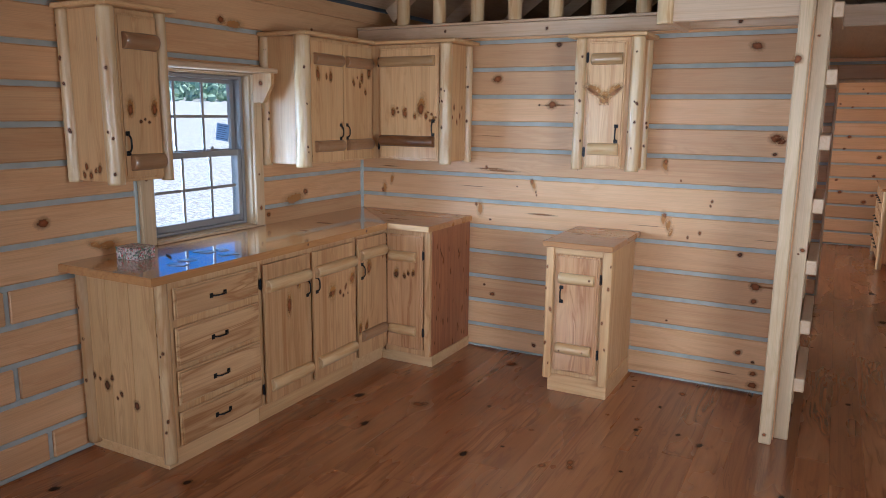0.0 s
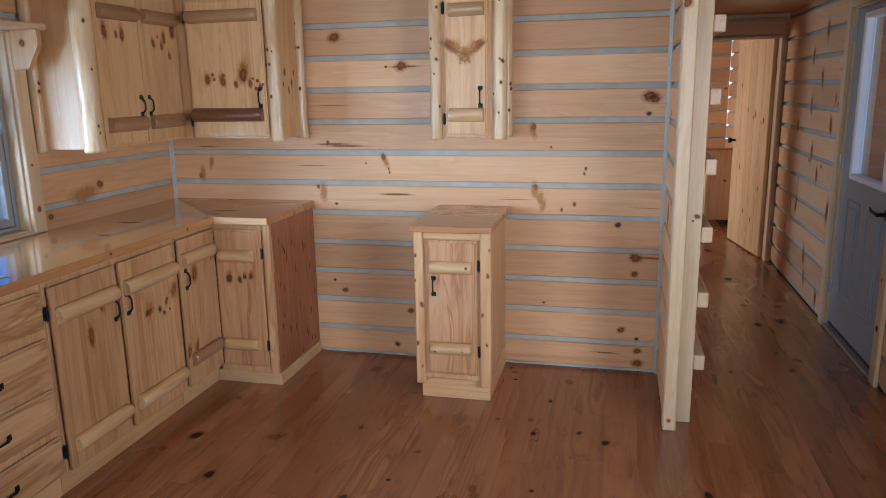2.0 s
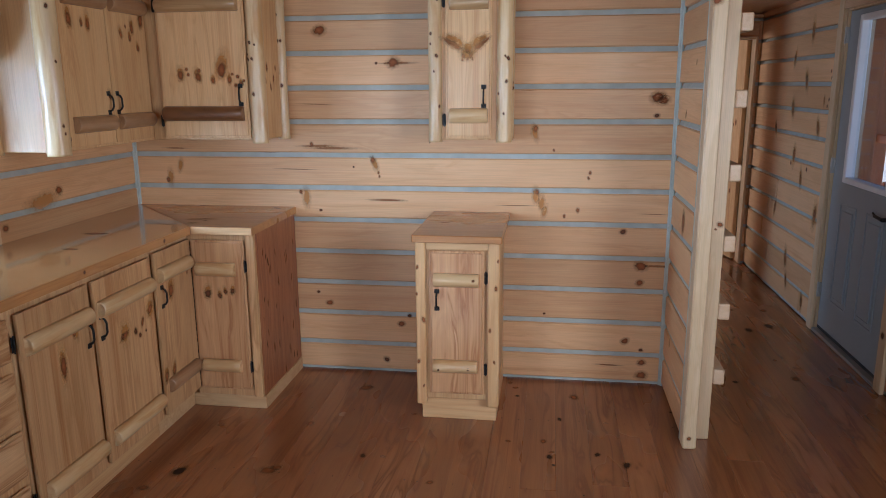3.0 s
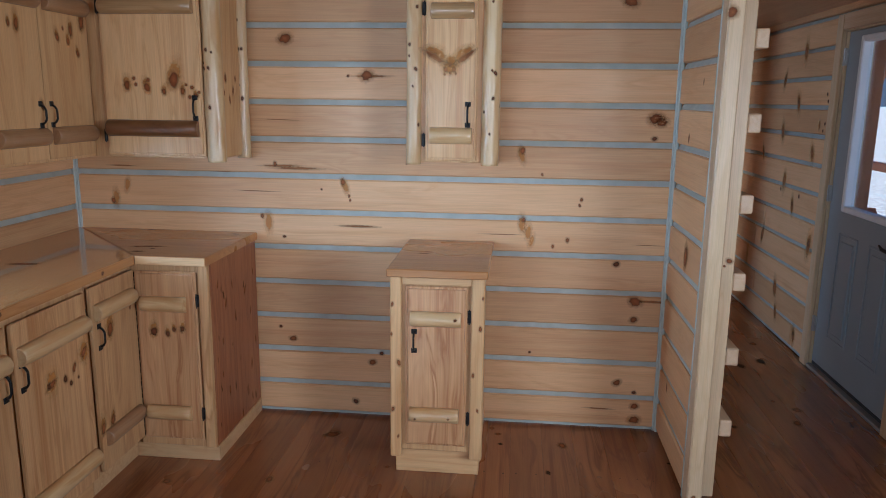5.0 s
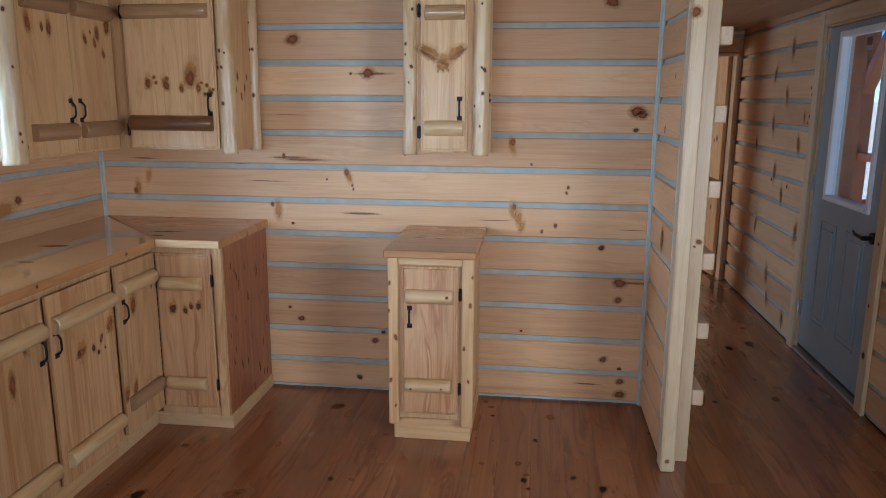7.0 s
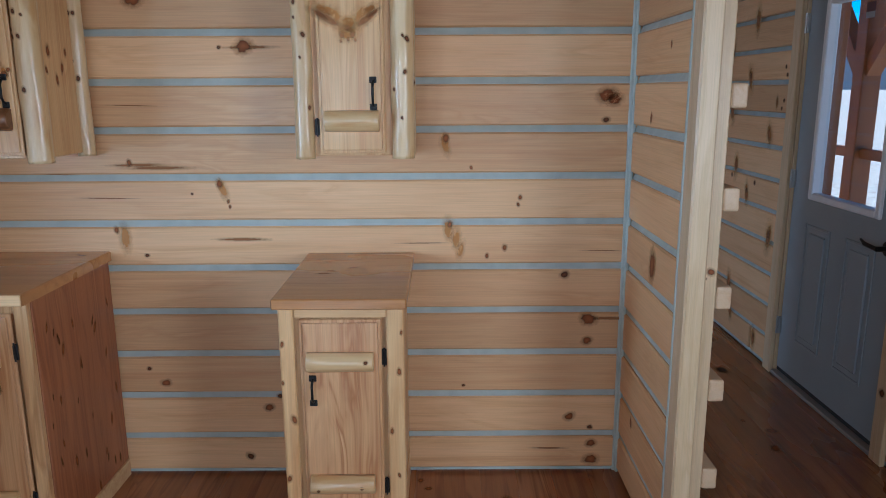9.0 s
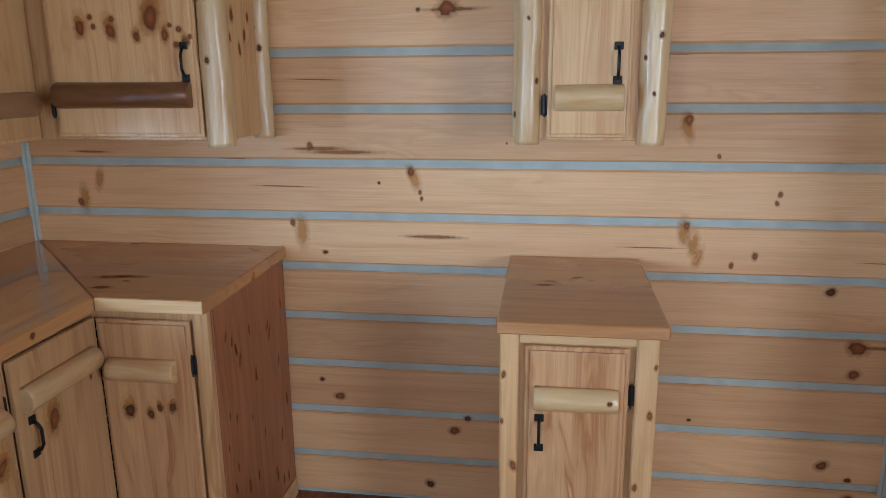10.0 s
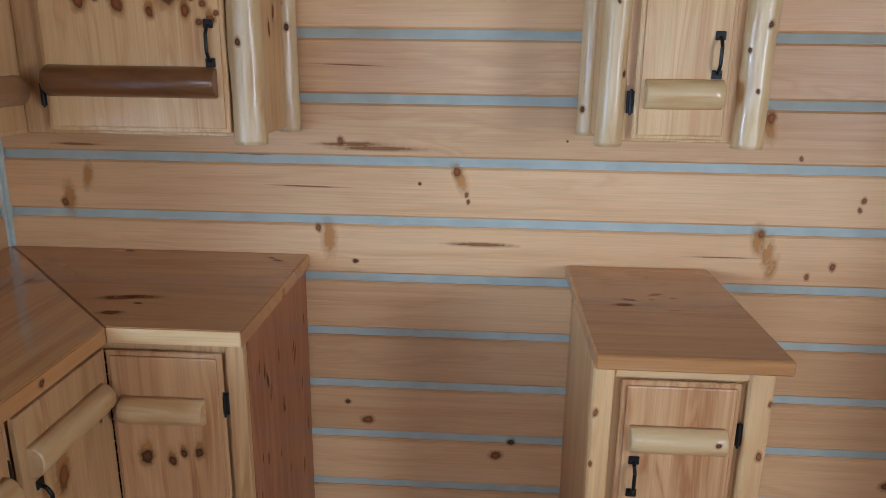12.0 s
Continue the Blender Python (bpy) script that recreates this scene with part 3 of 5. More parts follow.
for name, x in (("wall_plate_left", XL), ("wall_plate_right", XR)):
    s = -1 if x < 0 else 1
    whole(name, fbox(bmesh.new(), FLAT, min(x, x + s * 0.15), max(x, x + s * 0.15), YREAR - 0.15, YFAR + 0.15, TOP, 2.30), log_y,
          "top log of the side wall under the rafters", "wall plate", kind="structure")


def rafter(y, side):
    """A roof rafter from the side wall up to the ridge, its foot cut level."""
    wall_x = XL if side < 0 else XR
    run, rise = RIDGE_X - wall_x, RIDGE_Z - 2.33
    bm = bmesh.new()
    d = Vector((run, rise)).normalized()
    n = Vector((d.y, -d.x)) if run > 0 else Vector((-d.y, d.x))
    p0, p1 = Vector((wall_x, 2.325)), Vector((RIDGE_X, RIDGE_Z - 0.01))
    quad = [p0, p1, p1 + n * 0.11, p0 + n * 0.11]
    a = [bm.verts.new((p.x, y - 0.022, p.y)) for p in quad]
    b = [bm.verts.new((p.x, y + 0.022, p.y)) for p in quad]
    bm.faces.new(a), bm.faces.new(list(reversed(b)))
    for i in range(4):
        bm.faces.new((a[i], a[(i + 1) % 4], b[(i + 1) % 4], b[i]))
    whole("rafter", bm, trim_x, "pale pine roof rafter resting on the side wall", "rafter", "rafters under the roof")


for y in (-2.0, -1.1, -0.2, 0.7, 1.6, 2.6, 3.53, 4.75, 5.6, 6.5, 7.4, 8.3, 9.2):
    rafter(y, -1)
    rafter(y, 1)

# loft edge: ledger, spindles and rail
beam = thing("loft_ledger", (-1.0, YB, 2.06), "pine ledger beam with a thin cap along the loft edge", "beam")
part("board", fbox(bmesh.new(), face_y(YB), XL + 0.01, XP, 2.062, 2.143, -0.05, 0.048, 0.004), trim_x, beam)
part("cap", fbox(bmesh.new(), face_y(YB), XL + 0.01, -0.72, 2.144, 2.160, -0.06, 0.060, 0.003), trim_x, beam)
knots(face_y(YB), 0.050, [(-1.50, 2.10, 0.010), (-2.2, 2.11, 0.008), (-0.4, 2.09, 0.012)], knot_dark, beam)
part("hall_board", fbox(bmesh.new(), face_y(YB), XP + 0.10, XR, 2.045, 2.155, -0.04, 0.0, 0.004), trim_x, beam)
for k, x in enumerate((-2.545, -2.268, -1.99, -1.73, -1.462, -1.197, -0.932)):
    bm = tube(bmesh.new(), (x, YB - 0.005, 2.160), (x, YB - 0.005, 2.96), 0.045, 12, 8, 0.09, seed=k * 3.1)
    whole("spindle", bm, peeled_z, "peeled pine log spindle of the loft railing", "railing spindle", "spindles of the loft railing")
rail = tube(bmesh.new(), (XL + 0.01, YB - 0.005, 3.0), (-0.68, YB - 0.005, 3.0), 0.055, 12, 14, 0.06)
whole("loft_handrail", rail, strap_pale_x, "peeled log handrail on the loft spindles", "handrail")
newel = tube(bmesh.new(), (-0.672, 3.745, 2.022), (-0.672, 3.745, 2.98), 0.040, 14, 8, 0.06)
whole("newel", newel, peeled_z, "peeled log newel post at the corner of the landing", "newel post")
header = thing("landing_header", (-0.4, 3.75, 2.03), "pine header boards round the ladder landing", "beam")
part("front_board", fbox(bmesh.new(), face_y(3.73), -0.635, XP + 0.058, 2.030, 2.20, -0.04, 0.0, 0.004), trim_x, header)
part("side_board", fbox(bmesh.new(), FLAT, -0.70, -0.66, 3.80, YB - 0.062, 2.045, 2.20, 0.004), trim_y, header)

# corner post of the partition and the loft ladder
post = thing("partition_post", (-0.052, 3.76, 0), "upright pine board that ends the kitchen partition", "post")
part("board", fbox(bmesh.new(), face_y(3.712), -0.085, -0.0275, 0.0, 2.60, -0.079, 0.0, 0.006), trim_z, post)
knots(face_y(3.712), 0.001, [(-0.072, 1.842, 0.018), (-0.03, 2.25, 0.012), (-0.06, 0.05, 0.008)], knot_brown, post)
ladder = thing("loft_ladder", (0.02, 3.9, 0), "upright pine loft ladder with squared rungs beside the hall", "ladder")
part("stringer", fbox(bmesh.new(), face_y(3.815), -0.0215, 0.0425, 0.0, 2.60, -0.040, 0.0, 0.004), trim_z, ladder)
part("stringer", fbox(bmesh.new(), face_y(4.345), -0.0215, 0.0425, 0.0, 2.60, -0.040, 0.0, 0.004), trim_z, ladder)
knots(face_y(3.815), 0.001, [(0.022, 0.965, 0.012), (0.006, 0.945, 0.005), (0.02, 2.2, 0.010), (0.0, 1.95, 0.007)], knot_brown, ladder, (1.0, 0.8))
for k in range(7):
    z = 0.259 + 0.2945 * k
    rung = fbox(bmesh.new(), FLAT, 0.0435, 0.091, 3.816, 4.392, z, z + 0.070, 0.009, 3)
    part("rung", rung, trim_y, ladder)

# ---- window above the counter ----
window_1 = thing("window_1", (XL, 2.9, 0.915), "double-hung taupe vinyl window in a pine frame, sunlit gravel outside", "window", kind="structure")
P = face_px(XL)
y0, y1, z0, z1 = WIN
part("jamb", boxes((P, (y0, y0 + 0.016, z0, z1, -0.15, 0.002), 0.002), (P, (y1 - 0.016, y1, z0, z1, -0.15, 0.002), 0.002),
                   (P, (y0 + 0.016, y1 - 0.016, z1 - 0.016, z1, -0.15, 0.002), 0.002), (P, (y0 + 0.016, y1 - 0.016, z0, z0 + 0.016, -0.15, 0.002), 0.002)), trim_z, window_1, "pine jamb boards")
part("trim", fbox(bmesh.new(), P, y1 - 0.006, y1 + 0.066, 0.912, 1.795, 0.0, 0.024, 0.004), trim_z, window_1)
part("trim", fbox(bmesh.new(), P, y0 - 0.076, y0 + 0.006, 0.912, 1.795, 0.0, 0.024, 0.004), trim_z, window_1)
part("trim", fbox(bmesh.new(), P, y0 + 0.007, y1 - 0.007, z1 - 0.008, z1 - 0.002, 0.0, 0.024, 0.002), trim_y, window_1)
part("window_sill", fbox(bmesh.new(), P, y0 + 0.007, y1 - 0.007, 0.911, 0.926, -0.02, 0.026, 0.003), trim_y, window_1)
knots(P, 0.025, [(y1 + 0.03, 1.02, 0.012), (y1 + 0.022, 1.22, 0.006), (y0 - 0.04, 1.25, 0.008)], knot_brown, window_1)
a0, a1, b0, b1 = y0 + 0.018, y1 - 0.018, z0 + 0.018, z1 - 0.018
bm = bmesh.new()
for d in ((a0, a0 + 0.022, b0, b1), (a1 - 0.022, a1, b0, b1), (a0 + 0.022, a1 - 0.022, b1 - 0.018, b1), (a0 + 0.022, a1 - 0.022, b0, b0 + 0.018)):
    fbox(bm, P, *d, -0.135, -0.045, 0.003)
part("window_frame", bm, vinyl, window_1, "taupe vinyl frame")


def sash(name, lo, hi, w, rail_top, rail_bottom):
    bm = bmesh.new()
    s0, s1 = a0 + 0.023, a1 - 0.023
    for d in ((s0, s0 + 0.03, lo, hi), (s1 - 0.03, s1, lo, hi), (s0 + 0.03, s1 - 0.03, hi - rail_top, hi), (s0 + 0.03, s1 - 0.03, lo, lo + rail_bottom)):
        fbox(bm, P, *d, w - 0.014, w + 0.014, 0.003)
    ob = part(name, bm, vinyl, window_1)
    g0, g1, h0, h1 = s0 + 0.03, s1 - 0.03, lo + rail_bottom, hi - rail_top
    for k in (1, 2):
        u = g0 + (g1 - g0) * k / 3
        part("muntin", fbox(bmesh.new(), P, u - 0.008, u + 0.008, h0, h1, w - 0.005, w + 0.005, 0.001), vinyl, ob)
    v = (h0 + h1) / 2
    for k in range(3):
        u, q = g0 + (g1 - g0) * k / 3, g0 + (g1 - g0) * (k + 1) / 3
        part("muntin", fbox(bmesh.new(), P, u + 0.0085, q - 0.0085, v - 0.008, v + 0.008, w - 0.005, w + 0.005, 0.001), vinyl, ob)
    pane = part("pane", fbox(bmesh.new(), P, g0 - 0.004, g1 + 0.004, h0 - 0.004, h1 + 0.004, w - 0.011, w - 0.007), glass, ob, "clear glass pane")
    pane.visible_shadow = False
    return ob


lower = sash("lower_sash", 0.953, 1.368, -0.065, 0.034, 0.036)
upper = sash("upper_sash", 1.338, 1.762, -0.105, 0.022, 0.034)
part("sash_lock", boxes((P, (2.995, 3.06, 1.369, 1.378, -0.078, -0.055), 0.003), (P, (3.015, 3.035, 1.378, 1.392, -0.074, -0.060), 0.004)), vinyl, lower)
bm = bmesh.new()
tilt = P @ Matrix.Translation((3.135, 1.467, -0.0925)) @ Matrix.Rotation(radians(-9), 4, "Z")
bm.faces.new([bm.verts.new(tilt @ Vector((u, v, 0.0006 + 0.001 * (u > 0) * (v > 0)))) for u, v in ((-0.048, -0.048), (0.048, -0.048), (0.048, 0.048), (-0.048, 0.048))])
sticker = part("sticker", bm, label_blue, upper, "pale blue printed sticker on the glass")
bm = bmesh.new()
for k in range(7):
    fbox(bm, tilt, -0.040, 0.040 - 0.012 * (k % 3), 0.034 - k * 0.012, 0.0375 - k * 0.012, 0.0019, 0.0022)
ink_lines = part("sticker_print", bm, ink, upper)

shelf = thing("window_shelf", (XL, 2.9, 1.63), "pine shelf on cut brackets over the kitchen window", "shelf")
part("board", fbox(bmesh.new(), P, 2.435, 3.350, 1.800, 1.828, 0.0, 0.150, 0.006), trim_y, shelf)
for u in (3.285, 2.452):
    bm = bmesh.new()
    prof = [(0.0, 1.799), (0.135, 1.799), (0.135, 1.735), (0.075, 1.636), (0.0, 1.636)]
    for uu in (u - 0.013, u + 0.013):
        bm.faces.new([bm.verts.new(P @ Vector((uu, v, w + 0.0245))) for w, v in prof])
    bm.verts.ensure_lookup_table()
    for i in range(5):
        j = (i + 1) % 5
        bm.faces.new([bm.verts[i], bm.verts[j], bm.verts[5 + j], bm.verts[5 + i]])
    part("bracket", bm, cab_z, shelf)
knots(face_y(3.271), 0.001, [(XL + 0.085, 1.745, 0.014)], knot_brown, shelf)


# ---- kitchen cabinets ----
def strap(parent, m, u0, u1, v, w, r, mat, label=""):
    """A split log nailed across a door, its round side out."""
    p0, p1 = m @ Vector((u0, v, w)), m @ Vector((u1, v, w))
    out = (m.to_3x3() @ Vector((0, 0, 1)))
    return part("strap", tube(bmesh.new(), p0, p1, r, 10, 6, 0.05, half=out, flat=1.0, dome=0.10, seed=u0 * 7 + v * 5), mat, parent, label)


def handle(parent, m, u, v, w, length=0.085, along="v"):
    """A black iron pull: two square plates and a bowed bar."""
    bm = bmesh.new()
    h = length / 2
    turn = m @ Matrix.Translation((u, v, w)) @ (Matrix.Identity(4) if along == "v" else Matrix.Rotation(radians(90), 4, "Z"))
    for s in (-1, 1):
        fbox(bm, turn, -0.0115, 0.0115, s * h - 0.010, s * h + 0.010, 0.0, 0.004, 0.0015)
        for q in (-0.006, 0.006):
            fbox(bm, turn, q - 0.002, q + 0.002, s * h - 0.002, s * h + 0.002, 0.004, 0.0055, 0.0008)
    steps = [(-h + 0.004, 0.002), (-h + 0.010, 0.014), (-h * 0.45, 0.022), (h * 0.45, 0.022), (h - 0.010, 0.014), (h - 0.004, 0.002)]
    for (va, wa), (vb, wb) in zip(steps, steps[1:]):
        tube(bm, turn @ Vector((0, va, wa)), turn @ Vector((0, vb, wb)), 0.0042, 8, 2, 0.0)
    return part("handle", bm, iron, parent, "black iron pull handle")


def hinge(parent, m, u, v, w):
    bm = bmesh.new()
    fbox(bm, m, u - 0.009, u + 0.009, v - 0.026, v + 0.026, w, w + 0.005, 0.002)
    tube(bm, m @ Vector((u, v - 0.021, w + 0.006)), m @ Vector((u, v + 0.021, w + 0.006)), 0.0042, 8, 2, 0.0)
    for s in (-1, 1):
        tube(bm, m @ Vector((u, v + s * 0.021, w + 0.006)), m @ Vector((u, v + s * 0.030, w + 0.006)), 0.0028, 8, 2, 0.0)
    return part("hinge", bm, iron, parent, "black iron hinge")


def raised_door(parent, m, u0, u1, v0, v1, w, mat, name="door", thick=0.02):
    """A slab front with a routed lip and a slightly raised field."""
    bm = bmesh.new()
    fbox(bm, m, u0, u1, v0, v1, w + 0.005, w + thick * 0.72, 0.003)
    fbox(bm, m, u0 + 0.010, u1 - 0.010, v0 + 0.010, v1 - 0.010, w + thick * 0.72, w + thick, 0.0042, 2)
    return part(name, bm, mat, parent)


def slab_door(parent, m, u0, u1, v0, v1, w, mat):
    """A plain board door that stands proud of the cabinet's face, its edges eased."""
    return part("door", fbox(bmesh.new(), m, u0, u1, v0, v1, w + 0.006, w + 0.020, 0.0035, 2), mat, parent)


def pole(parent, x, y, z0, z1, r, seed=0.0, material=None):
    bm = tube(bmesh.new(), (x, y, z0), (x, y, z1), r, 16, 16, 0.09, seed=seed)
    ob = part("corner_log", bm, material or peeled_z, parent, "peeled pine corner log")
    rng = random.Random(int(seed * 10) + 5)
    spots = [(rng.uniform(-0.6, 0.6), rng.uniform(z0 + 0.04, z1 - 0.04), rng.uniform(0.005, 0.009)) for _ in range(6)]
    return ob, spots


def pole_knots(parent, m, spots, u, w, r):
    """Small knots set round the seen side of a corner log."""
    out = m.to_3x3() @ Vector((0, 0, 1))
    foot = m @ Vector((u, 0, 0))
    for a, v, q in spots:
        n = Matrix.Rotation(a * 1.5, 3, "Z") @ out
        side = Vector((0, 0, 1)).cross(n)
        frame_m = Matrix(((side.x, 0, n.x, foot.x), (side.y, 0, n.y, foot.y), (0, 1, 0, 0), (0, 0, 0, 1)))
        knots(frame_m, r * 1.03, [(0.0, v, q)], knot_dark, parent, (0.8, 1.1))


# upper cabinet between the wall and the window
UB, UT = 1.278, 2.011          # bottoms and tops of the upper cabinets
A = face_px(-2.612)
S = face_y(2.105)
up_a = thing("upper_cabinet", (-2.75, 2.25, UB), "narrow pine upper cabinet with peeled corner logs and brown log straps", "cabinet", "upper cabinets")
part("body", fbox(bmesh.new(), FLAT, XL + 0.002, -2.613, 2.106, 2.405, UB, UT, 0.003), cab_z, up_a)
part("crown", fbox(bmesh.new(), FLAT, XL + 0.002, -2.545, 2.065, 2.440, UT + 0.001, UT + 0.023, 0.006), cab_y, up_a)
for x, y, r, sd in ((-2.606, 2.112, 0.036, 1.0), (-2.608, 2.392, 0.027, 2.0), (-2.868, 2.106, 0.030, 3.0)):
    ob, spots = pole(up_a, x, y, UB - 0.008, UT, r, sd)
    pole_knots(ob, face_y(y), spots, x, r + 0.001, r)
d = raised_door(up_a, A, 2.150, 2.362, UB + 0.012, UT - 0.02, 0.002, cab_z)
strap(d, A, 2.175, 2.350, 1.880, 0.022, 0.036, strap_brown_y)
strap(d, A, 2.180, 2.352, 1.362, 0.022, 0.036, strap_brown_y)
handle(d, A, 2.172, 1.445, 0.022, 0.085)
hinge(d, A, 2.366, 1.885, 0.006), hinge(d, A, 2.366, 1.365, 0.006)
knots(A, 0.0232, [(2.195, 1.590, 0.020), (2.322, 1.592, 0.020)], knot_brown, up_a, (0.6, 1.3), stain=1.0)
knots(A, 0.0234, [(2.245, 1.538, 0.008), (2.268, 1.548, 0.006), (2.290, 1.535, 0.007)], knot_dark, up_a, stain=1.0)
knots(S, 0.0012, [(-2.802, 1.304, 0.012), (-2.785, 1.340, 0.012), (-2.758, 1.302, 0.014), (-2.697, 1.333, 0.015), (-2.724, 1.325, 0.010)], knot_brown, up_a, (0.8, 1.3))

# upper cabinet in the corner: a run on the left wall and one on the back wall
B = face_px(-2.600)
up_b = thing("upper_cabinet", (-2.75, 3.7, UB), "two-door pine upper cabinet with brown log straps beside the window", "cabinet", "upper cabinets")
part("body", fbox(bmesh.new(), FLAT, XL + 0.002, -2.602, 3.372, YB - 0.006, UB + 0.004, UT, 0.003), cab_z, up_b)
part("crown", boxes((FLAT, (XL + 0.002, -2.535, 3.335, 4.062, UT + 0.001, UT + 0.023), 0.006)), cab_y, up_b)
for x, y, r, sd in ((-2.602, 3.380, 0.046, 4.0), (-2.872, 3.372, 0.028, 5.0)):
    ob, spots = pole(up_b, x, y, UB - 0.008, UT, r, sd)
    pole_knots(ob, face_px(x), [s for s in spots[:5]], y, r + 0.001, r)
for u0, u1, hu in ((3.428, 3.738, 3.708), (3.744, 4.052, 3.775)):
    d = slab_door(up_b, B, u0, u1, UB + 0.018, UT - 0.02, 0.002, cab_z)
    strap(d, B, u0 + 0.026, u1 - 0.012, 1.890, 0.022, 0.034, strap_brown_y)
    strap(d, B, u0 + 0.026, u1 - 0.012, 1.385, 0.022, 0.034, strap_brown_y)
    handle(d, B, hu, 1.468, 0.022, 0.080)
    if hu < 3.74:
        hinge(d, B, 3.420, 1.905, 0.006), hinge(d, B, 3.420, 1.35, 0.006)
knots(B, 0.0232, [(3.492, 1.800, 0.020), (3.615, 1.790, 0.016), (4.02, 1.835, 0.022), (3.94, 1.795, 0.016), (3.72, 1.50, 0.010)], knot_brown, up_b, (0.7, 1.3), stain=1.0)
knots(B, 0.0234, [(3.572, 1.789, 0.009), (3.85, 1.762, 0.012), (3.918, 1.752, 0.011), (3.978, 1.708, 0.011), (3.89, 1.80, 0.007)], knot_brown, up_b, (0.8, 1.2), stain=1.0)
C = face_y(4.090)
up_c = thing("upper_cabinet", (-2.25, 4.25, UB), "pine corner upper cabinet with one wide knotty door and log straps", "cabinet", "upper cabinets")
part("body", fbox(bmesh.new(), FLAT, -2.601, -2.036, 4.092, YB - 0.006, UB + 0.004, UT, 0.003), cab_z, up_c)
part("crown", fbox(bmesh.new(), FLAT, -2.601, -1.965, 4.030, YB - 0.006, UT + 0.0015, UT + 0.023, 0.006), cab_x, up_c)
for x, y, r, sd in ((-2.054, 4.092, 0.040, 6.0), (-2.036, 4.362, 0.030, 7.0)):
    ob, spots = pole(up_c, x, y, UB - 0.010, UT, r, sd)
    pole_knots(ob, face_y(y), spots, x, r + 0.001, r)
d = raised_door(up_c, C, -2.532, -2.095, UB + 0.014, UT - 0.022, 0.002, cab_z)
strap(d, C, -2.520, -2.118, 1.905, 0.022, 0.032, strap_tan_x, "peeled log strap")
strap(d, C, -2.520, -2.118, 1.408, 0.022, 0.036, strap_brown_x, "dark brown log strap")
handle(d, C, -2.130, 1.495, 0.022, 0.085)
hinge(d, C, -2.541, 1.905, 0.006), hinge(d, C, -2.541, 1.375, 0.006)
knots(C, 0.0232, [(-2.424, 1.587, 0.017), (-2.337, 1.578, 0.017), (-2.218, 1.612, 0.030), (-2.262, 1.562, 0.011), (-2.181, 1.564, 0.012)], knot_brown, up_c, (0.75, 1.2), stain=1.0)
knots(C, 0.0234, [(-2.392, 1.615, 0.008), (-2.385, 1.590, 0.007), (-2.330, 1.610, 0.008), (-2.139, 1.580, 0.008), (-2.124, 1.547, 0.009), (-2.150, 1.540, 0.008), (-2.165, 1.59, 0.006), (-2.11, 1.56, 0.006)], knot_brown, up_c, stain=1.0)
knots(face_px(-2.036), 0.0012, [(4.17, 1.62, 0.014), (4.25, 1.57, 0.012), (4.21, 1.53, 0.012), (4.28, 1.62, 0.010), (4.15, 1.56, 0.009)], knot_brown, up_c, (0.7, 1.3))

# single upper cabinet on the back wall
up_d = thing("upper_cabinet", (-1.05, 4.25, UB), "narrow pine upper cabinet with peeled corner logs and a Y-figured door", "cabinet", "upper cabinets")
D = face_y(4.152)
part("body", fbox(bmesh.new(), FLAT, -1.232, -0.884, 4.154, YB - 0.006, UB + 0.004, UT, 0.003), cab_z, up_d)
part("crown", fbox(bmesh.new(), FLAT, -1.280, -0.832, 4.090, YB - 0.006, UT + 0.001, UT + 0.023, 0.006), cab_x, up_d)
for x, y, r, sd in ((-1.214, 4.156, 0.032, 8.0), (-0.893, 4.156, 0.037, 9.0), (-0.886, 4.365, 0.028, 10.0), (-1.238, 4.365, 0.028, 11.0)):
    ob, spots = pole(up_d, x, y, UB - 0.006, UT, r, sd)
    pole_knots(ob, face_y(y), spots, x, r + 0.001, r)
d = raised_door(up_d, D, -1.163, -0.950, UB + 0.012, UT - 0.02, 0.002, cab_z)
strap(d, D, -1.142, -0.966, 1.895, 0.022, 0.032, strap_tan_x, "tan log strap")
strap(d, D, -1.144, -0.968, 1.395, 0.022, 0.034, strap_pale_x, "pale log strap")
handle(d, D, -0.986, 1.482, 0.022, 0.085)
hinge(d, D, -1.171, 1.905, 0.006), hinge(d, D, -1.171, 1.375, 0.006)
# two dark branch scars run down from the door's edges to a cluster of knots
for u, v, a, r in ((-1.125, 1.712, -30, 0.046), (-1.150, 1.728, -34, 0.026), (-1.000, 1.712, 34, 0.042), (-0.980, 1.728, 38, 0.022)):
    scar = D @ Matrix.Translation((u, v, 0)) @ Matrix.Rotation(radians(a), 4, "Z")
    knots(scar, 0.0230, [(0.0, 0.016, r * 1.1)], knot_soft, up_d, (0.9, 0.5), tilt=0.1)
    knots(scar, 0.0232, [(0.0, 0.0, r)], knot_scar, up_d, (1.0, 0.26), tilt=0.1)
knots(D, 0.0231, [(-1.062, 1.672, 0.030), (-1.058, 1.700, 0.022)], knot_soft, up_d, (1.0, 0.9))
knots(D, 0.0234, [(-1.080, 1.662, 0.009), (-1.046, 1.664, 0.009), (-1.062, 1.684, 0.008), (-1.060, 1.650, 0.006), (-1.084, 1.645, 0.005), (-1.038, 1.648, 0.005)], knot_scar, up_d, (0.8, 1.1))

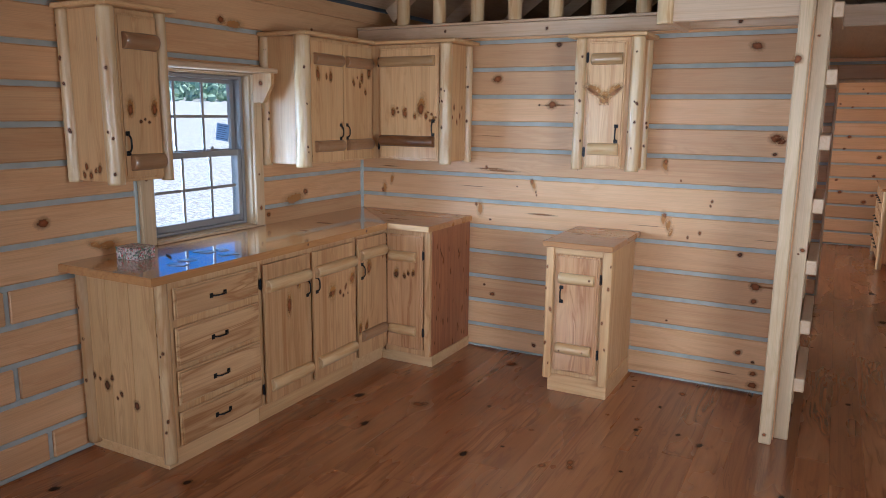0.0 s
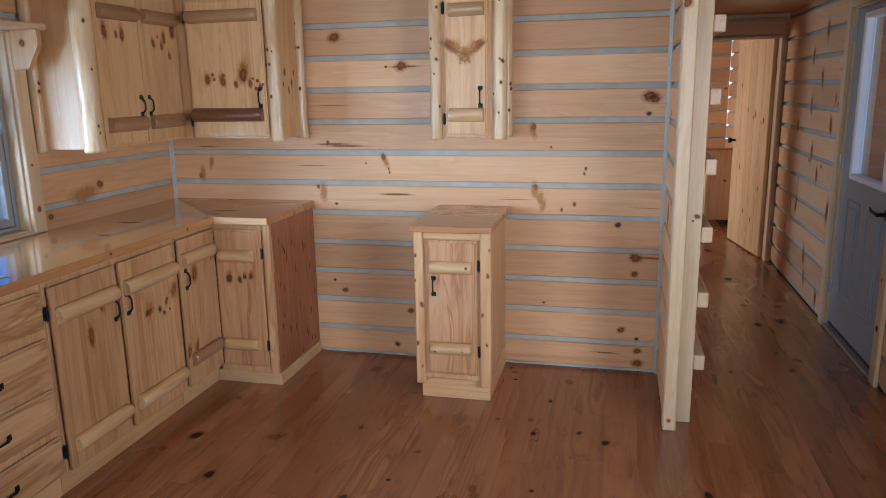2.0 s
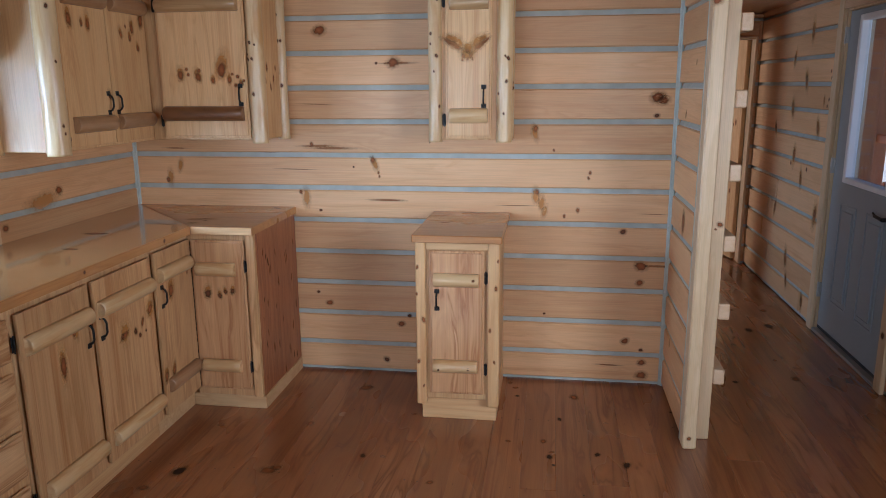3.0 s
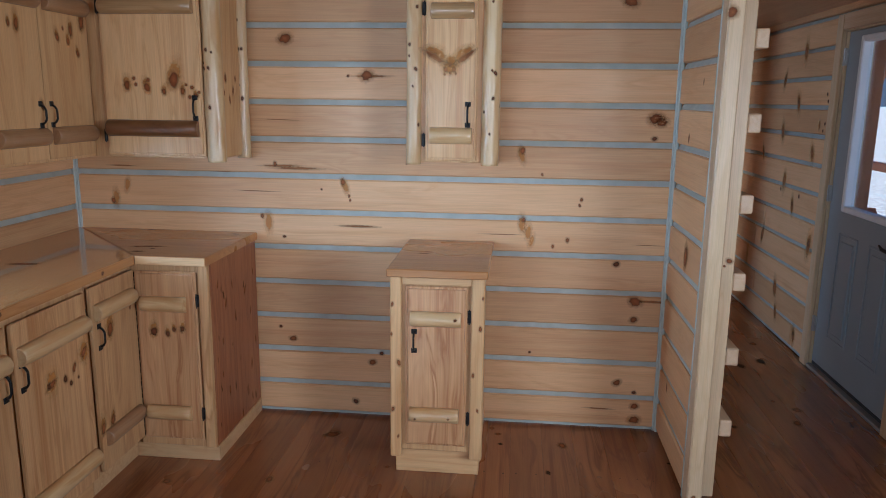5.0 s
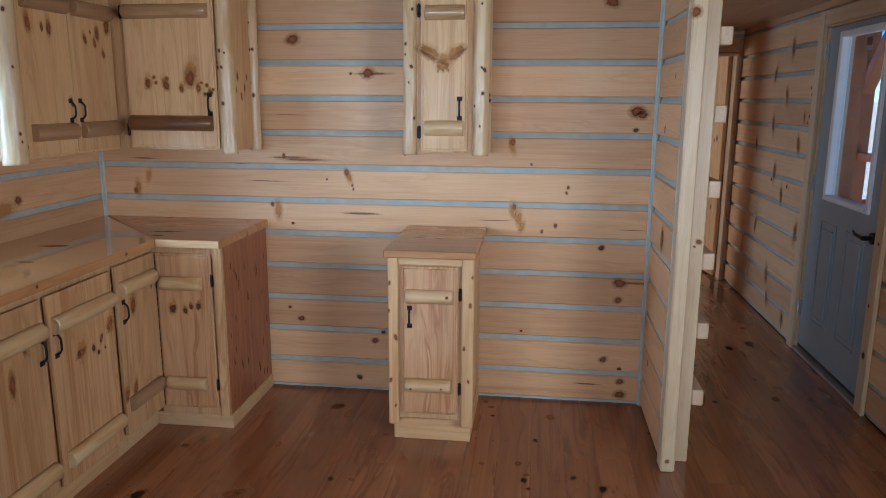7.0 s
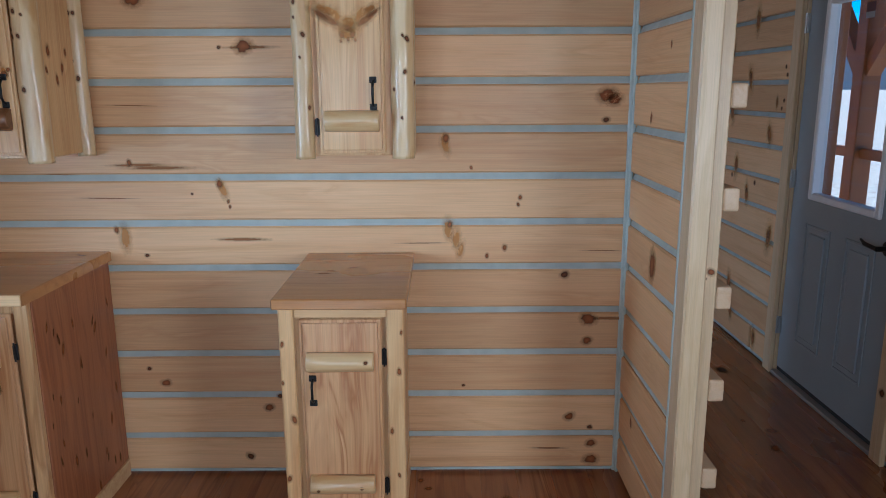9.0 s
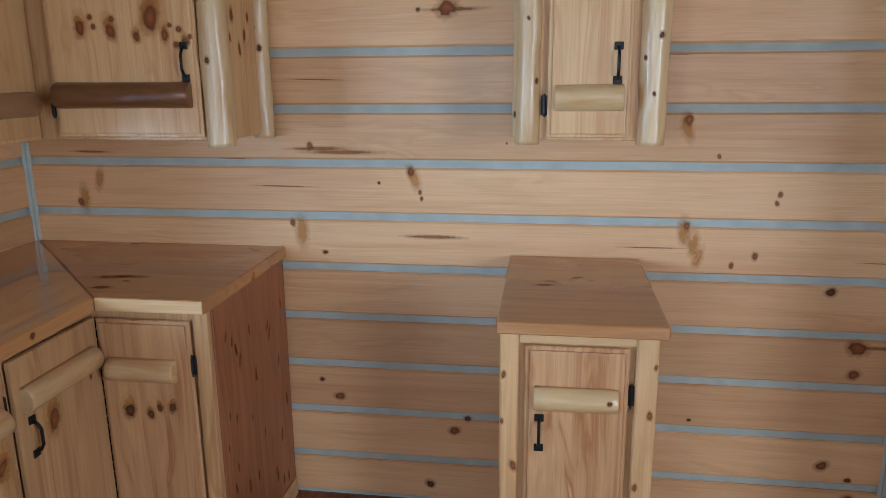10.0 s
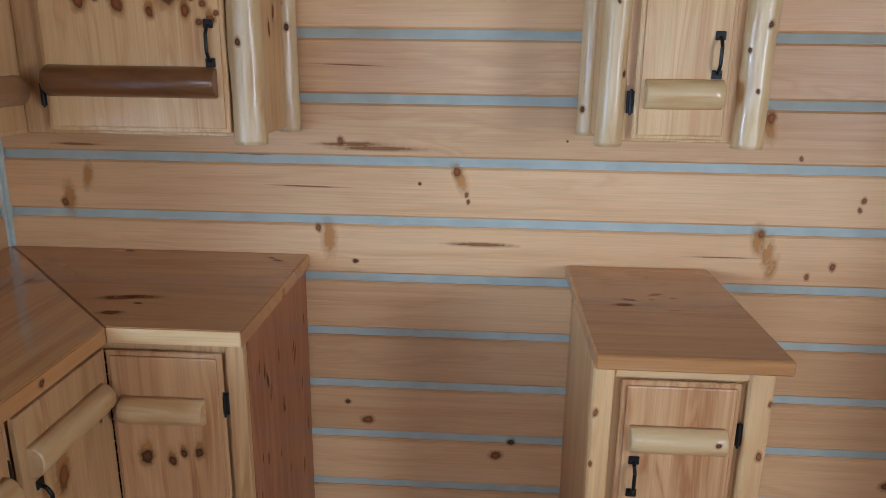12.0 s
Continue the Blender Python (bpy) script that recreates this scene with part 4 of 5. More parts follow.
# base cabinets along the left wall
E = face_px(-2.352)
CT = 0.874                     # underside of the counter
base_a = thing("base_cabinet", (-2.6, 2.4, 0), "pine base cabinet with four drawers and a log-trimmed knotty end panel", "cabinet", "base cabinets")
part("body", fbox(bmesh.new(), FLAT, XL + 0.002, -2.354, 2.102, 2.692, 0.10, CT - 0.001, 0.003), cab_z, base_a)
part("plinth", fbox(bmesh.new(), FLAT, XL + 0.002, -2.384, 2.108, 2.692, 0.0, 0.099, 0.002), cab_y, base_a)
for x, y, r, z, sd in ((-2.374, 2.112, 0.028, 0.035, 12.0), (-2.868, 2.102, 0.034, 0.035, 13.0)):
    ob, spots = pole(base_a, x, y, z, CT - 0.002, r, sd, peeled_tan)
    pole_knots(ob, face_y(y), spots, x, r + 0.001, r)
for v0, v1 in ((0.694, 0.835), (0.480, 0.658), (0.300, 0.460), (0.108, 0.268)):
    d = raised_door(base_a, E, 2.145, 2.668, v0, v1, 0.002, drawer_wood, "drawer")
    handle(d, E, 2.395, (v0 + v1) / 2 - 0.004, 0.022, 0.085, "u")
for u0, u1 in ((-2.834, -2.712), (-2.710, -2.560), (-2.558, -2.398)):
    part("end_board", fbox(bmesh.new(), face_y(2.101), u0, u1, 0.06, CT - 0.004, 0.0, 0.009, 0.002), end_z, base_a)
knots(face_y(2.0915), 0.001, [(-2.830, 0.372, 0.015), (-2.79, 0.362, 0.009), (-2.741, 0.339, 0.020), (-2.706, 0.382, 0.013), (-2.648, 0.313, 0.012), (-2.55, 0.276, 0.019), (-2.677, 0.288, 0.008)], knot_dark, base_a, (0.9, 1.15))

base_b = thing("base_cabinet", (-2.6, 3.1, 0), "pine base cabinet with two knotty doors and split-log straps", "cabinet", "base cabinets")
part("body", fbox(bmesh.new(), FLAT, XL + 0.002, -2.354, 2.694, 3.522, 0.10, CT - 0.001, 0.003), base_z, base_b)
part("plinth", fbox(bmesh.new(), FLAT, XL + 0.002, -2.384, 2.694, 3.522, 0.0, 0.099, 0.002), cab_y, base_b)
for u0, u1, hu, gu in ((2.702, 3.066, 3.040, 2.690), (3.092, 3.490, 3.122, 3.502)):
    d = slab_door(base_b, E, u0, u1, 0.108, 0.838, 0.002, base_z)
    strap(d, E, u0 + 0.018, u1 - 0.012, 0.724, 0.022, 0.034, strap_pale_y)
    strap(d, E, u0 + 0.030, u1 - 0.012, 0.200, 0.022, 0.034, strap_pale_y)
    handle(d, E, hu, 0.655, 0.022, 0.085)
    hinge(d, E, gu, 0.742, 0.006), hinge(d, E, gu, 0.190, 0.006)
knots(E, 0.0230, [(2.888, 0.605, 0.040), (2.975, 0.690, 0.022)], knot_soft, base_b, (0.45, 1.5), tilt=0.15)
knots(E, 0.0232, [(2.888, 0.592, 0.026), (2.962, 0.690, 0.013)], knot_brown, base_b, (0.55, 1.5), tilt=0.25)
knots(E, 0.0234, [(2.930, 0.190, 0.009), (2.960, 0.705, 0.008)], knot_dark, base_b)
knots(E, 0.0230, [(3.265, 0.585, 0.034), (3.455, 0.625, 0.034)], knot_soft, base_b, (0.8, 1.2), tilt=0.2)
for u, v, a, r in ((3.258, 0.574, 20, 0.020), (3.392, 0.590, 62, 0.015), (3.455, 0.625, 50, 0.018)):
    knots(E @ Matrix.Translation((u, v, 0)) @ Matrix.Rotation(radians(a), 4, "Z"), 0.0232, [(0.0, 0.0, r)], knot_brown, base_b, (1.35, 0.6), tilt=0.2)
knots(E, 0.0234, [(3.335, 0.566, 0.013), (3.365, 0.540, 0.010), (3.41, 0.545, 0.006), (3.245, 0.574, 0.010)], knot_dark, base_b, (0.9, 1.1))

base_c = thing("base_cabinet", (-2.3, 4.1, 0), "pine corner base cabinet with folding doors and a reddish end panel", "cabinet", "base cabinets")
bm = bmesh.new()
fbox(bm, FLAT, XL + 0.002, -2.354, 3.524, YB - 0.006, 0.10, CT - 0.001, 0.003)
fbox(bm, FLAT, -2.353, -2.039, 3.852, YB - 0.006, 0.067, CT - 0.001, 0.003)
part("body", bm, base_z, base_c)
bm = bmesh.new()
fbox(bm, FLAT, XL + 0.002, -2.384, 3.524, YB - 0.006, 0.0, 0.099, 0.002)
fbox(bm, FLAT, -2.383, -2.012, 3.862, YB - 0.008, 0.0, 0.066, 0.002)
part("plinth", bm, base_x, base_c)
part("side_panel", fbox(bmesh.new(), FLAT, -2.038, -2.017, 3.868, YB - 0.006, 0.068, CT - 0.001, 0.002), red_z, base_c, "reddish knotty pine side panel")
part("stile", fbox(bmesh.new(), FLAT, -2.060, -2.019, 3.842, 3.866, 0.068, CT - 0.001, 0.002), base_z, base_c)
F = face_y(3.850)
d = slab_door(base_c, E, 3.520, 3.836, 0.108, 0.845, 0.002, base_z)
strap(d, E, 3.540, 3.812, 0.742, 0.022, 0.033, strap_pale_y, "pale log strap")
strap(d, E, 3.552, 3.812, 0.235, 0.022, 0.033, strap_brown_y, "brown log strap")
handle(d, E, 3.562, 0.645, 0.022, 0.085)
d = raised_door(base_c, F, -2.328, -2.066, 0.108, 0.842, 0.002, rosy_z)
strap(d, F, -2.298, -2.108, 0.705, 0.022, 0.032, strap_pale_x, "pale log strap")
strap(d, F, -2.298, -2.108, 0.230, 0.022, 0.032, strap_pale_x, "pale log strap")
hinge(d, F, -2.066, 0.72, 0.010), hinge(d, F, -2.066, 0.225, 0.010)
knots(E, 0.0232, [(3.635, 0.652, 0.024), (3.537, 0.285, 0.018), (3.605, 0.290, 0.016), (3.79, 0.70, 0.008)], knot_brown, base_c, (0.7, 1.3), stain=1.0)
knots(F, 0.0232, [(-2.253, 0.585, 0.017), (-2.194, 0.577, 0.011), (-2.166, 0.597, 0.009), (-2.130, 0.600, 0.011)], knot_dark, base_c, (0.9, 1.1), stain=1.0)
R = face_px(-2.017)
knots(R, 0.0012, [(3.932, 0.765, 0.010), (4.012, 0.664, 0.014), (4.114, 0.581, 0.012), (4.236, 0.667, 0.014), (3.964, 0.509, 0.010), (4.289, 0.288, 0.014), (4.015, 0.264, 0.013),
                  (4.153, 0.091, 0.012), (4.345, 0.728, 0.010), (4.35, 0.389, 0.012), (4.089, 0.729, 0.010), (4.224, 0.187, 0.010), (3.95, 0.36, 0.009), (4.30, 0.55, 0.011)], knot_brown, base_c, (0.5, 1.5))
bm = bmesh.new()
for k in range(26):
    z = 0.112 + k * 0.028
    tube(bm, (-2.333, 3.842, z), (-2.333, 3.842, z + 0.021), 0.0032, 8, 1, 0.0)
part("piano_hinge", bm, iron, base_c, "black piano hinge between the folding doors")
knots(R, 0.0014, scatter_knots(64, 15, 3.90, 4.36, 0.10, 0.84, 0.005, 0.011), knot_dark, base_c, (0.5, 1.7))

# countertop of two mitred slabs
counter = thing("countertop", (-2.6, 3.2, CT), "glossy varnished pine countertop with a mitred corner", "countertop")


def slab(outline, z0, z1):
    bm = bmesh.new()
    a = [bm.verts.new((x, y, z0)) for x, y in outline]
    b = [bm.verts.new((x, y, z1)) for x, y in outline]
    bm.faces.new(a), bm.faces.new(b)
    n = len(outline)
    for i in range(n):
        bm.faces.new((a[i], a[(i + 1) % n], b[(i + 1) % n], b[i]))
    bmesh.ops.bevel(bm, geom=[e for e in bm.edges if all(v in b for v in e.verts)], offset=0.003, segments=2, affect="EDGES")
    return bm


part("slab", slab([(XL + 0.001, 2.005), (-2.302, 2.005), (-2.302, 3.8018), (XL + 0.001, YB - 0.002)], CT, 0.910), top_y, counter)
part("slab", slab([(-2.3008, 3.803), (-2.006, 3.803), (-2.006, YB - 0.002), (XL + 0.0025, YB - 0.002)], CT, 0.910), top_x, counter)
part("edge_strip", fbox(bmesh.new(), face_y(3.803), -2.300, -2.008, CT + 0.001, 0.9085, 0.0, 0.003, 0.001), cab_x, counter)
T = Matrix.Translation((0, 0, 0.910))
knots(T, 0.0008, [(-2.334, 3.886, 0.016), (-2.30, 3.95, 0.007), (-2.526, 4.375, 0.010), (-2.077, 4.321, 0.008), (-2.10, 4.345, 0.006)], knot_dark, counter, (1.5, 0.7))
knots(T, 0.0007, [(-2.318, 3.994, 0.028), (-2.36, 3.985, 0.03), (-2.631, 3.60, 0.03), (-2.55, 3.30, 0.02)], knot_brown, counter, (1.3, 0.45))
knots(face_px(-2.302), 0.0008, [(3.57, 0.892, 0.008), (3.02, 0.895, 0.006)], knot_dark, counter)

# free-standing narrow base cabinet
small = thing("base_cabinet", (-1.07, 4.1, 0), "narrow free-standing pine base cabinet with log straps and a rosy door", "cabinet", "base cabinets")
G = face_y(3.842)
part("body", fbox(bmesh.new(), FLAT, -1.246, -0.902, 3.844, YB - 0.01, 0.115, 0.866, 0.003), cab_z, small)
part("plinth", fbox(bmesh.new(), FLAT, -1.246, -0.898, 3.876, YB - 0.012, 0.0, 0.114, 0.002), cab_x, small)
part("top_rail", fbox(bmesh.new(), G, -1.215, -0.925, 0.826, 0.865, 0.001, 0.010, 0.002), cab_x, small)
part("worktop", fbox(bmesh.new(), FLAT, -1.268, -0.872, 3.772, YB - 0.006, 0.867, 0.900, 0.004), top_x, small, "varnished pine top board")
for u0, u1, spots in ((-1.262, -1.216, ((-1.252, 0.745, 0.008), (-1.225, 0.50, 0.011), (-1.250, 0.300, 0.009), (-1.228, 0.18, 0.006), (-1.255, 0.62, 0.006))),
                      (-0.938, -0.884, ((-0.925, 0.46, 0.008), (-0.900, 0.655, 0.009), (-0.905, 0.31, 0.007), (-0.892, 0.78, 0.006)))):
    part("stile", fbox(bmesh.new(), G, u0, u1, 0.088, 0.8655, -0.022, 0.018, 0.010, 3), cab_z, small, "peeled log stile with a flat face")
    knots(G, 0.0186, list(spots), knot_brown, small, (0.7, 1.3))
d = raised_door(small, G, -1.200, -0.952, 0.148, 0.822, 0.002, rosy_z)
strap(d, G, -1.178, -0.976, 0.690, 0.022, 0.031, strap_pale_x)
strap(d, G, -1.182, -0.980, 0.285, 0.022, 0.031, strap_pale_x)
handle(d, G, -1.163, 0.597, 0.022, 0.080)
hinge(d, G, -0.945, 0.700, 0.006), hinge(d, G, -0.945, 0.270, 0.006)
knots(Matrix.Translation((0, 0, 0.900)), 0.0008, [(-1.160, 4.077, 0.014), (-1.14, 4.115, 0.010), (-1.069, 4.159, 0.010), (-1.085, 4.12, 0.005), (-1.03, 4.135, 0.006)], knot_brown, small, (1.4, 0.6))
knots(G, 0.0535, [(-0.998, 0.697, 0.006), (-1.02, 0.283, 0.005), (-1.155, 0.275, 0.005)], knot_dark, small)

# small things left on the counter
T = Matrix.Translation((-2.715, 2.272, 0.9105)) @ Matrix.Rotation(radians(4), 4, "Z")
box = thing("tissue_box", (-2.715, 2.272, 0.911), "small carton printed with red and black flowers on the counter", "box")
part("carton", fbox(bmesh.new(), T, -0.066, 0.066, -0.055, 0.055, 0.0, 0.046, 0.003), carton, box)
part("lid", fbox(bmesh.new(), T, -0.068, 0.068, -0.057, 0.057, 0.0465, 0.057, 0.003), carton, box)
for k, (x, y, a, sx, sy) in enumerate(((-2.43, 2.262, 20, 0.045, 0.030), (-2.47, 2.352, 55, 0.040, 0.026), (-2.555, 2.54, 10, 0.050, 0.030), (-2.41, 2.55, 70, 0.045, 0.022), (-2.52, 2.62, -20, 0.035, 0.025))):
    m = Matrix.Translation((x, y, 0.9106)) @ Matrix.Rotation(radians(a), 4, "Z")
    bm = bmesh.new()
    grid = [[bm.verts.new(m @ Vector((sx * (i / 3 - 0.5) * 2, sy * (j / 2 - 0.5) * 2, 0.0012 + 0.002 * abs(i / 3 - 0.5) + 0.0006 * ((i + j) % 2)))) for j in range(3)] for i in range(4)]
    for i in range(3):
        for j in range(2):
            bm.faces.new((grid[i][j], grid[i + 1][j], grid[i + 1][j + 1], grid[i][j + 1]))
    low = bmesh.ops.extrude_face_region(bm, geom=list(bm.faces))
    bmesh.ops.translate(bm, verts=[v for v in low["geom"] if isinstance(v, bmesh.types.BMVert)], vec=(0, 0, -0.001))
    whole("paper_slip", bm, paper, "thin curled paper slip lying on the counter", "paper", "paper slips on the counter")
pen = tube(bmesh.new(), (-2.640, 2.385, 0.9142), (-2.575, 2.352, 0.9142), 0.004, 10, 4, 0.0)
whole("pen", pen, iron, "black pen lying on the counter", "pen")

# ---- glazed outer door ----
door_1 = thing("door_1", (XR, 4.95, 0), "closed grey-green panelled door with a white-framed window, in a pine frame", "door", kind="structure")
N = face_nx(XR)


def ny(y):
    return -y


d0, d1 = ny(5.415), ny(4.500)
part("jamb", boxes((N, (ny(5.439), ny(5.419), 0.02, 1.955, -0.15, 0.003), 0.002), (N, (ny(4.496), ny(4.472), 0.02, 1.955, -0.15, 0.003), 0.002),
                   (N, (ny(5.418), ny(4.497), 1.935, 1.955, -0.15, 0.003), 0.002)), trim_z, door_1, "pine jamb")
part("trim", fbox(bmesh.new(), N, ny(5.505), ny(5.426), 0.0, 2.03, 0.003, 0.026, 0.004), trim_z, door_1)
part("trim", fbox(bmesh.new(), N, ny(4.490), ny(4.410), 0.0, 2.03, 0.003, 0.026, 0.004), trim_z, door_1)
part("trim", fbox(bmesh.new(), N, ny(5.425), ny(4.491), 1.945, 2.03, 0.003, 0.026, 0.004), trim_y, door_1)
knots(N, 0.027, [(ny(4.45), 0.30, 0.016), (ny(4.44), 0.86, 0.008), (ny(4.46), 0.55, 0.008)], knot_dark, door_1)
part("threshold", fbox(bmesh.new(), N, ny(5.418), ny(4.497), 0.0, 0.020, -0.14, 0.020, 0.004), vinyl, door_1, "pale metal threshold")
part("sweep", fbox(bmesh.new(), N, d0, d1, 0.021, 0.042, -0.058, -0.012, 0.003), rubber, door_1, "black rubber door sweep")
l0, l1, m0, m1 = ny(5.245), ny(4.655), 0.965, 1.90
bm = bmesh.new()
for dim in ((d0, l0 + 0.02, 0.043, 1.932), (l1 - 0.02, d1, 0.043, 1.932), (l0 + 0.02, l1 - 0.02, 0.043, m0 + 0.02), (l0 + 0.02, l1 - 0.02, m1 - 0.02, 1.932)):
    fbox(bm, N, *dim, -0.056, -0.012, 0.0)
leaf = part("leaf", bm, door_paint, door_1, "grey-green painted door leaf")
for a, b in ((ny(5.255), ny(5.025)), (ny(4.895), ny(4.665))):
    bm = bmesh.new()
    for dim in ((a, a + 0.014, 0.235, 0.845), (b - 0.014, b, 0.235, 0.845), (a + 0.014, b - 0.014, 0.831, 0.845), (a + 0.014, b - 0.014, 0.235, 0.249)):
        fbox(bm, N, *dim, -0.0125, -0.006, 0.003)
    fbox(bm, N, a + 0.040, b - 0.040, 0.275, 0.805, -0.0125, -0.005, 0.006)
    part("panel", bm, door_paint, leaf)
bm = bmesh.new()
for dim in ((l0, l0 + 0.034, m0, m1), (l1 - 0.034, l1, m0, m1), (l0 + 0.034, l1 - 0.034, m0, m0 + 0.034), (l0 + 0.034, l1 - 0.034, m1 - 0.034, m1)):
    fbox(bm, N, *dim, -0.052, 0.003, 0.006)
part("lite_frame", bm, white_frame, leaf, "white window frame of the door")
pane = part("pane", fbox(bmesh.new(), N, l0 + 0.03, l1 - 0.03, m0 + 0.03, m1 - 0.03, -0.036, -0.032), glass, leaf, "clear glass pane")
pane.visible_shadow = False
part("sticker", fbox(bmesh.new(), N, ny(4.972), ny(4.908), 1.806, 1.846, -0.0315, -0.0308), maroon, leaf, "small maroon sticker on the door glass")
part("sticker", fbox(bmesh.new(), N, ny(4.972), ny(4.908), 1.780, 1.8055, -0.0315, -0.0308), paper, leaf, "pale lower half of the sticker")
for z in (1.80, 1.045, 0.270):
    bm = bmesh.new()
    fbox(bm, N, ny(5.428), ny(5.404), z - 0.045, z + 0.045, -0.0115, 0.0035, 0.001)
    tube(bm, N @ Vector((ny(5.417), z - 0.047, 0.006)), N @ Vector((ny(5.417), z + 0.047, 0.006)), 0.006, 10, 2, 0.0)
    part("hinge", bm, steel, door_1, "steel butt hinge")
bm = bmesh.new()
tube(bm, N @ Vector((ny(4.575), 0.862, -0.012)), N @ Vector((ny(4.575), 0.862, 0.004)), 0.030, 18, 2, 0.0)
tube(bm, N @ Vector((ny(4.575), 0.862, 0.004)), N @ Vector((ny(4.575), 0.862, 0.046)), 0.011, 12, 2, 0.0)
tube(bm, N @ Vector((ny(4.570), 0.862, 0.046)), N @ Vector((ny(4.655), 0.868, 0.048)), 0.009, 12, 4, 0.0)
tube(bm, N @ Vector((ny(4.652), 0.868, 0.048)), N @ Vector((ny(4.690), 0.880, 0.044)), 0.008, 12, 3, 0.0, taper=0.4)
part("lever_handle", bm, iron, leaf, "black lever handle")

# ---- bedroom seen through the doorway ----
door_2 = thing("door_2", (0.96, 7.32, 0), "bedroom door of upright pine boards standing open", "door", kind="structure")
hang = Matrix.Translation((0.962, 7.325, 0)) @ Matrix.Rotation(math.atan2(0.85, -0.145), 4, "Z")
for k in range(5):
    a, b = 0.0 + 0.172 * k, 0.170 + 0.172 * k
    bm = fbox(bmesh.new(), hang, a, b, 0.0, 0.036, 0.012, 1.895, 0.003)
    part("board", bm, cab_z, door_2)
bm = bmesh.new()
tube(bm, hang @ Vector((0.80, 0.036, 0.985)), hang @ Vector((0.80, 0.075, 0.985)), 0.012, 10, 2, 0.0)
tube(bm, hang @ Vector((0.80, 0.075, 0.985)), hang @ Vector((0.80, 0.100, 0.985)), 0.026, 14, 2, 0.0, dome=0.3)
part("knob", bm, iron, door_2, "black door knob")
for z in (1.62, 0.85, 0.25):
    part("hinge", fbox(bmesh.new(), hang, -0.014, 0.05, -0.012, 0.0, z - 0.05, z + 0.05, 0.002), iron, door_2, "black hinge")
kn = hang @ Matrix(((1, 0, 0, 0), (0, 0, 1, 0.037), (0, 1, 0, 0), (0, 0, 0, 1)))
knots(kn, 0.001, [(0.10, 1.2, 0.02), (0.15, 1.18, 0.012), (0.3, 1.25, 0.02), (0.34, 1.22, 0.016), (0.5, 1.28, 0.018), (0.62, 0.75, 0.02), (0.25, 0.3, 0.018), (0.45, 0.35, 0.016), (0.7, 1.5, 0.016), (0.12, 0.6, 0.016)], knot_brown, door_2, (0.7, 1.2))
bm = bmesh.new()
Q = face_y(YBED)
for dim in ((0.072, 0.092, 0.0, 1.90), (0.963, 0.983, 0.0, 1.90), (0.093, 0.962, 1.880, 1.90)):
    fbox(bm, Q, *dim, -0.15, 0.004, 0.002)
part("jamb", bm, trim_z, door_2, "pine door jamb")

dresser = thing("dresser", (0.84, 9.4, 0), "honey pine dresser with three rows of drawers and black pulls", "dresser")
part("body", fbox(bmesh.new(), FLAT, 0.625, 1.00, 8.83, 10.08, 0.07, 0.825, 0.004), cab_z, dresser)
part("top", fbox(bmesh.new(), FLAT, 0.585, 1.004, 8.80, 10.11, 0.826, 0.855, 0.006), top_y, dresser)
for x, y in ((0.635, 8.85), (0.985, 8.85), (0.635, 10.06), (0.985, 10.06)):
    part("corner_log", tube(bmesh.new(), (x, y, 0.0), (x, y, 0.825), 0.030, 12, 6, 0.06, seed=x * 9 + y), peeled_z, dresser)
DF = face_nx(0.625)
for v0, v1 in ((0.10, 0.32), (0.34, 0.56), (0.58, 0.80)):
    for u0, u1 in ((ny(10.02), ny(9.48)), (ny(9.45), ny(8.90))):
        d = raised_door(dresser, DF, u0, u1, v0, v1, 0.001, drawer_wood, "drawer")
        for t in (0.25, 0.75):
            handle(d, DF, u0 + (u1 - u0) * t, (v0 + v1) / 2, 0.021, 0.09, "u")
knots(face_y(8.83), 0.001, [(0.72, 0.60, 0.015), (0.9, 0.30, 0.02), (0.82, 0.5, 0.012)], knot_brown, dresser)

window_2 = thing("window_2", (XR, 8.06, 0.85), "bright bedroom window in the outer wall", "window", kind="structure")
bm = bmesh.new()
for dim in ((ny(8.5), ny(8.45), 0.85, 1.65), (ny(7.67), ny(7.62), 0.85, 1.65), (ny(8.45), ny(7.67), 1.60, 1.65), (ny(8.45), ny(7.67), 0.85, 0.90), (ny(8.45), ny(7.67), 1.235, 1.265)):
    fbox(bm, N, *dim, -0.12, -0.02, 0.004)
part("window_frame", bm, vinyl, window_2)
pane = part("pane", fbox(bmesh.new(), N, ny(8.47), ny(7.65), 0.87, 1.63, -0.075, -0.070), glass, window_2)
pane.visible_shadow = False

# ---- outside ----
bm = bmesh.new()
xs = [-900, -300, -120, -60, -44, -30, -18, -9, -4, 0, 6, 14, 30, 70, 200, 900]
ys = [-900, -200, -60, -20, 0, 10, 20, 45, 90, 300, 900]


def ground_z(x):
    return -0.40 + 0.072 * max(0.0, min(-x - 8.0, 60.0))


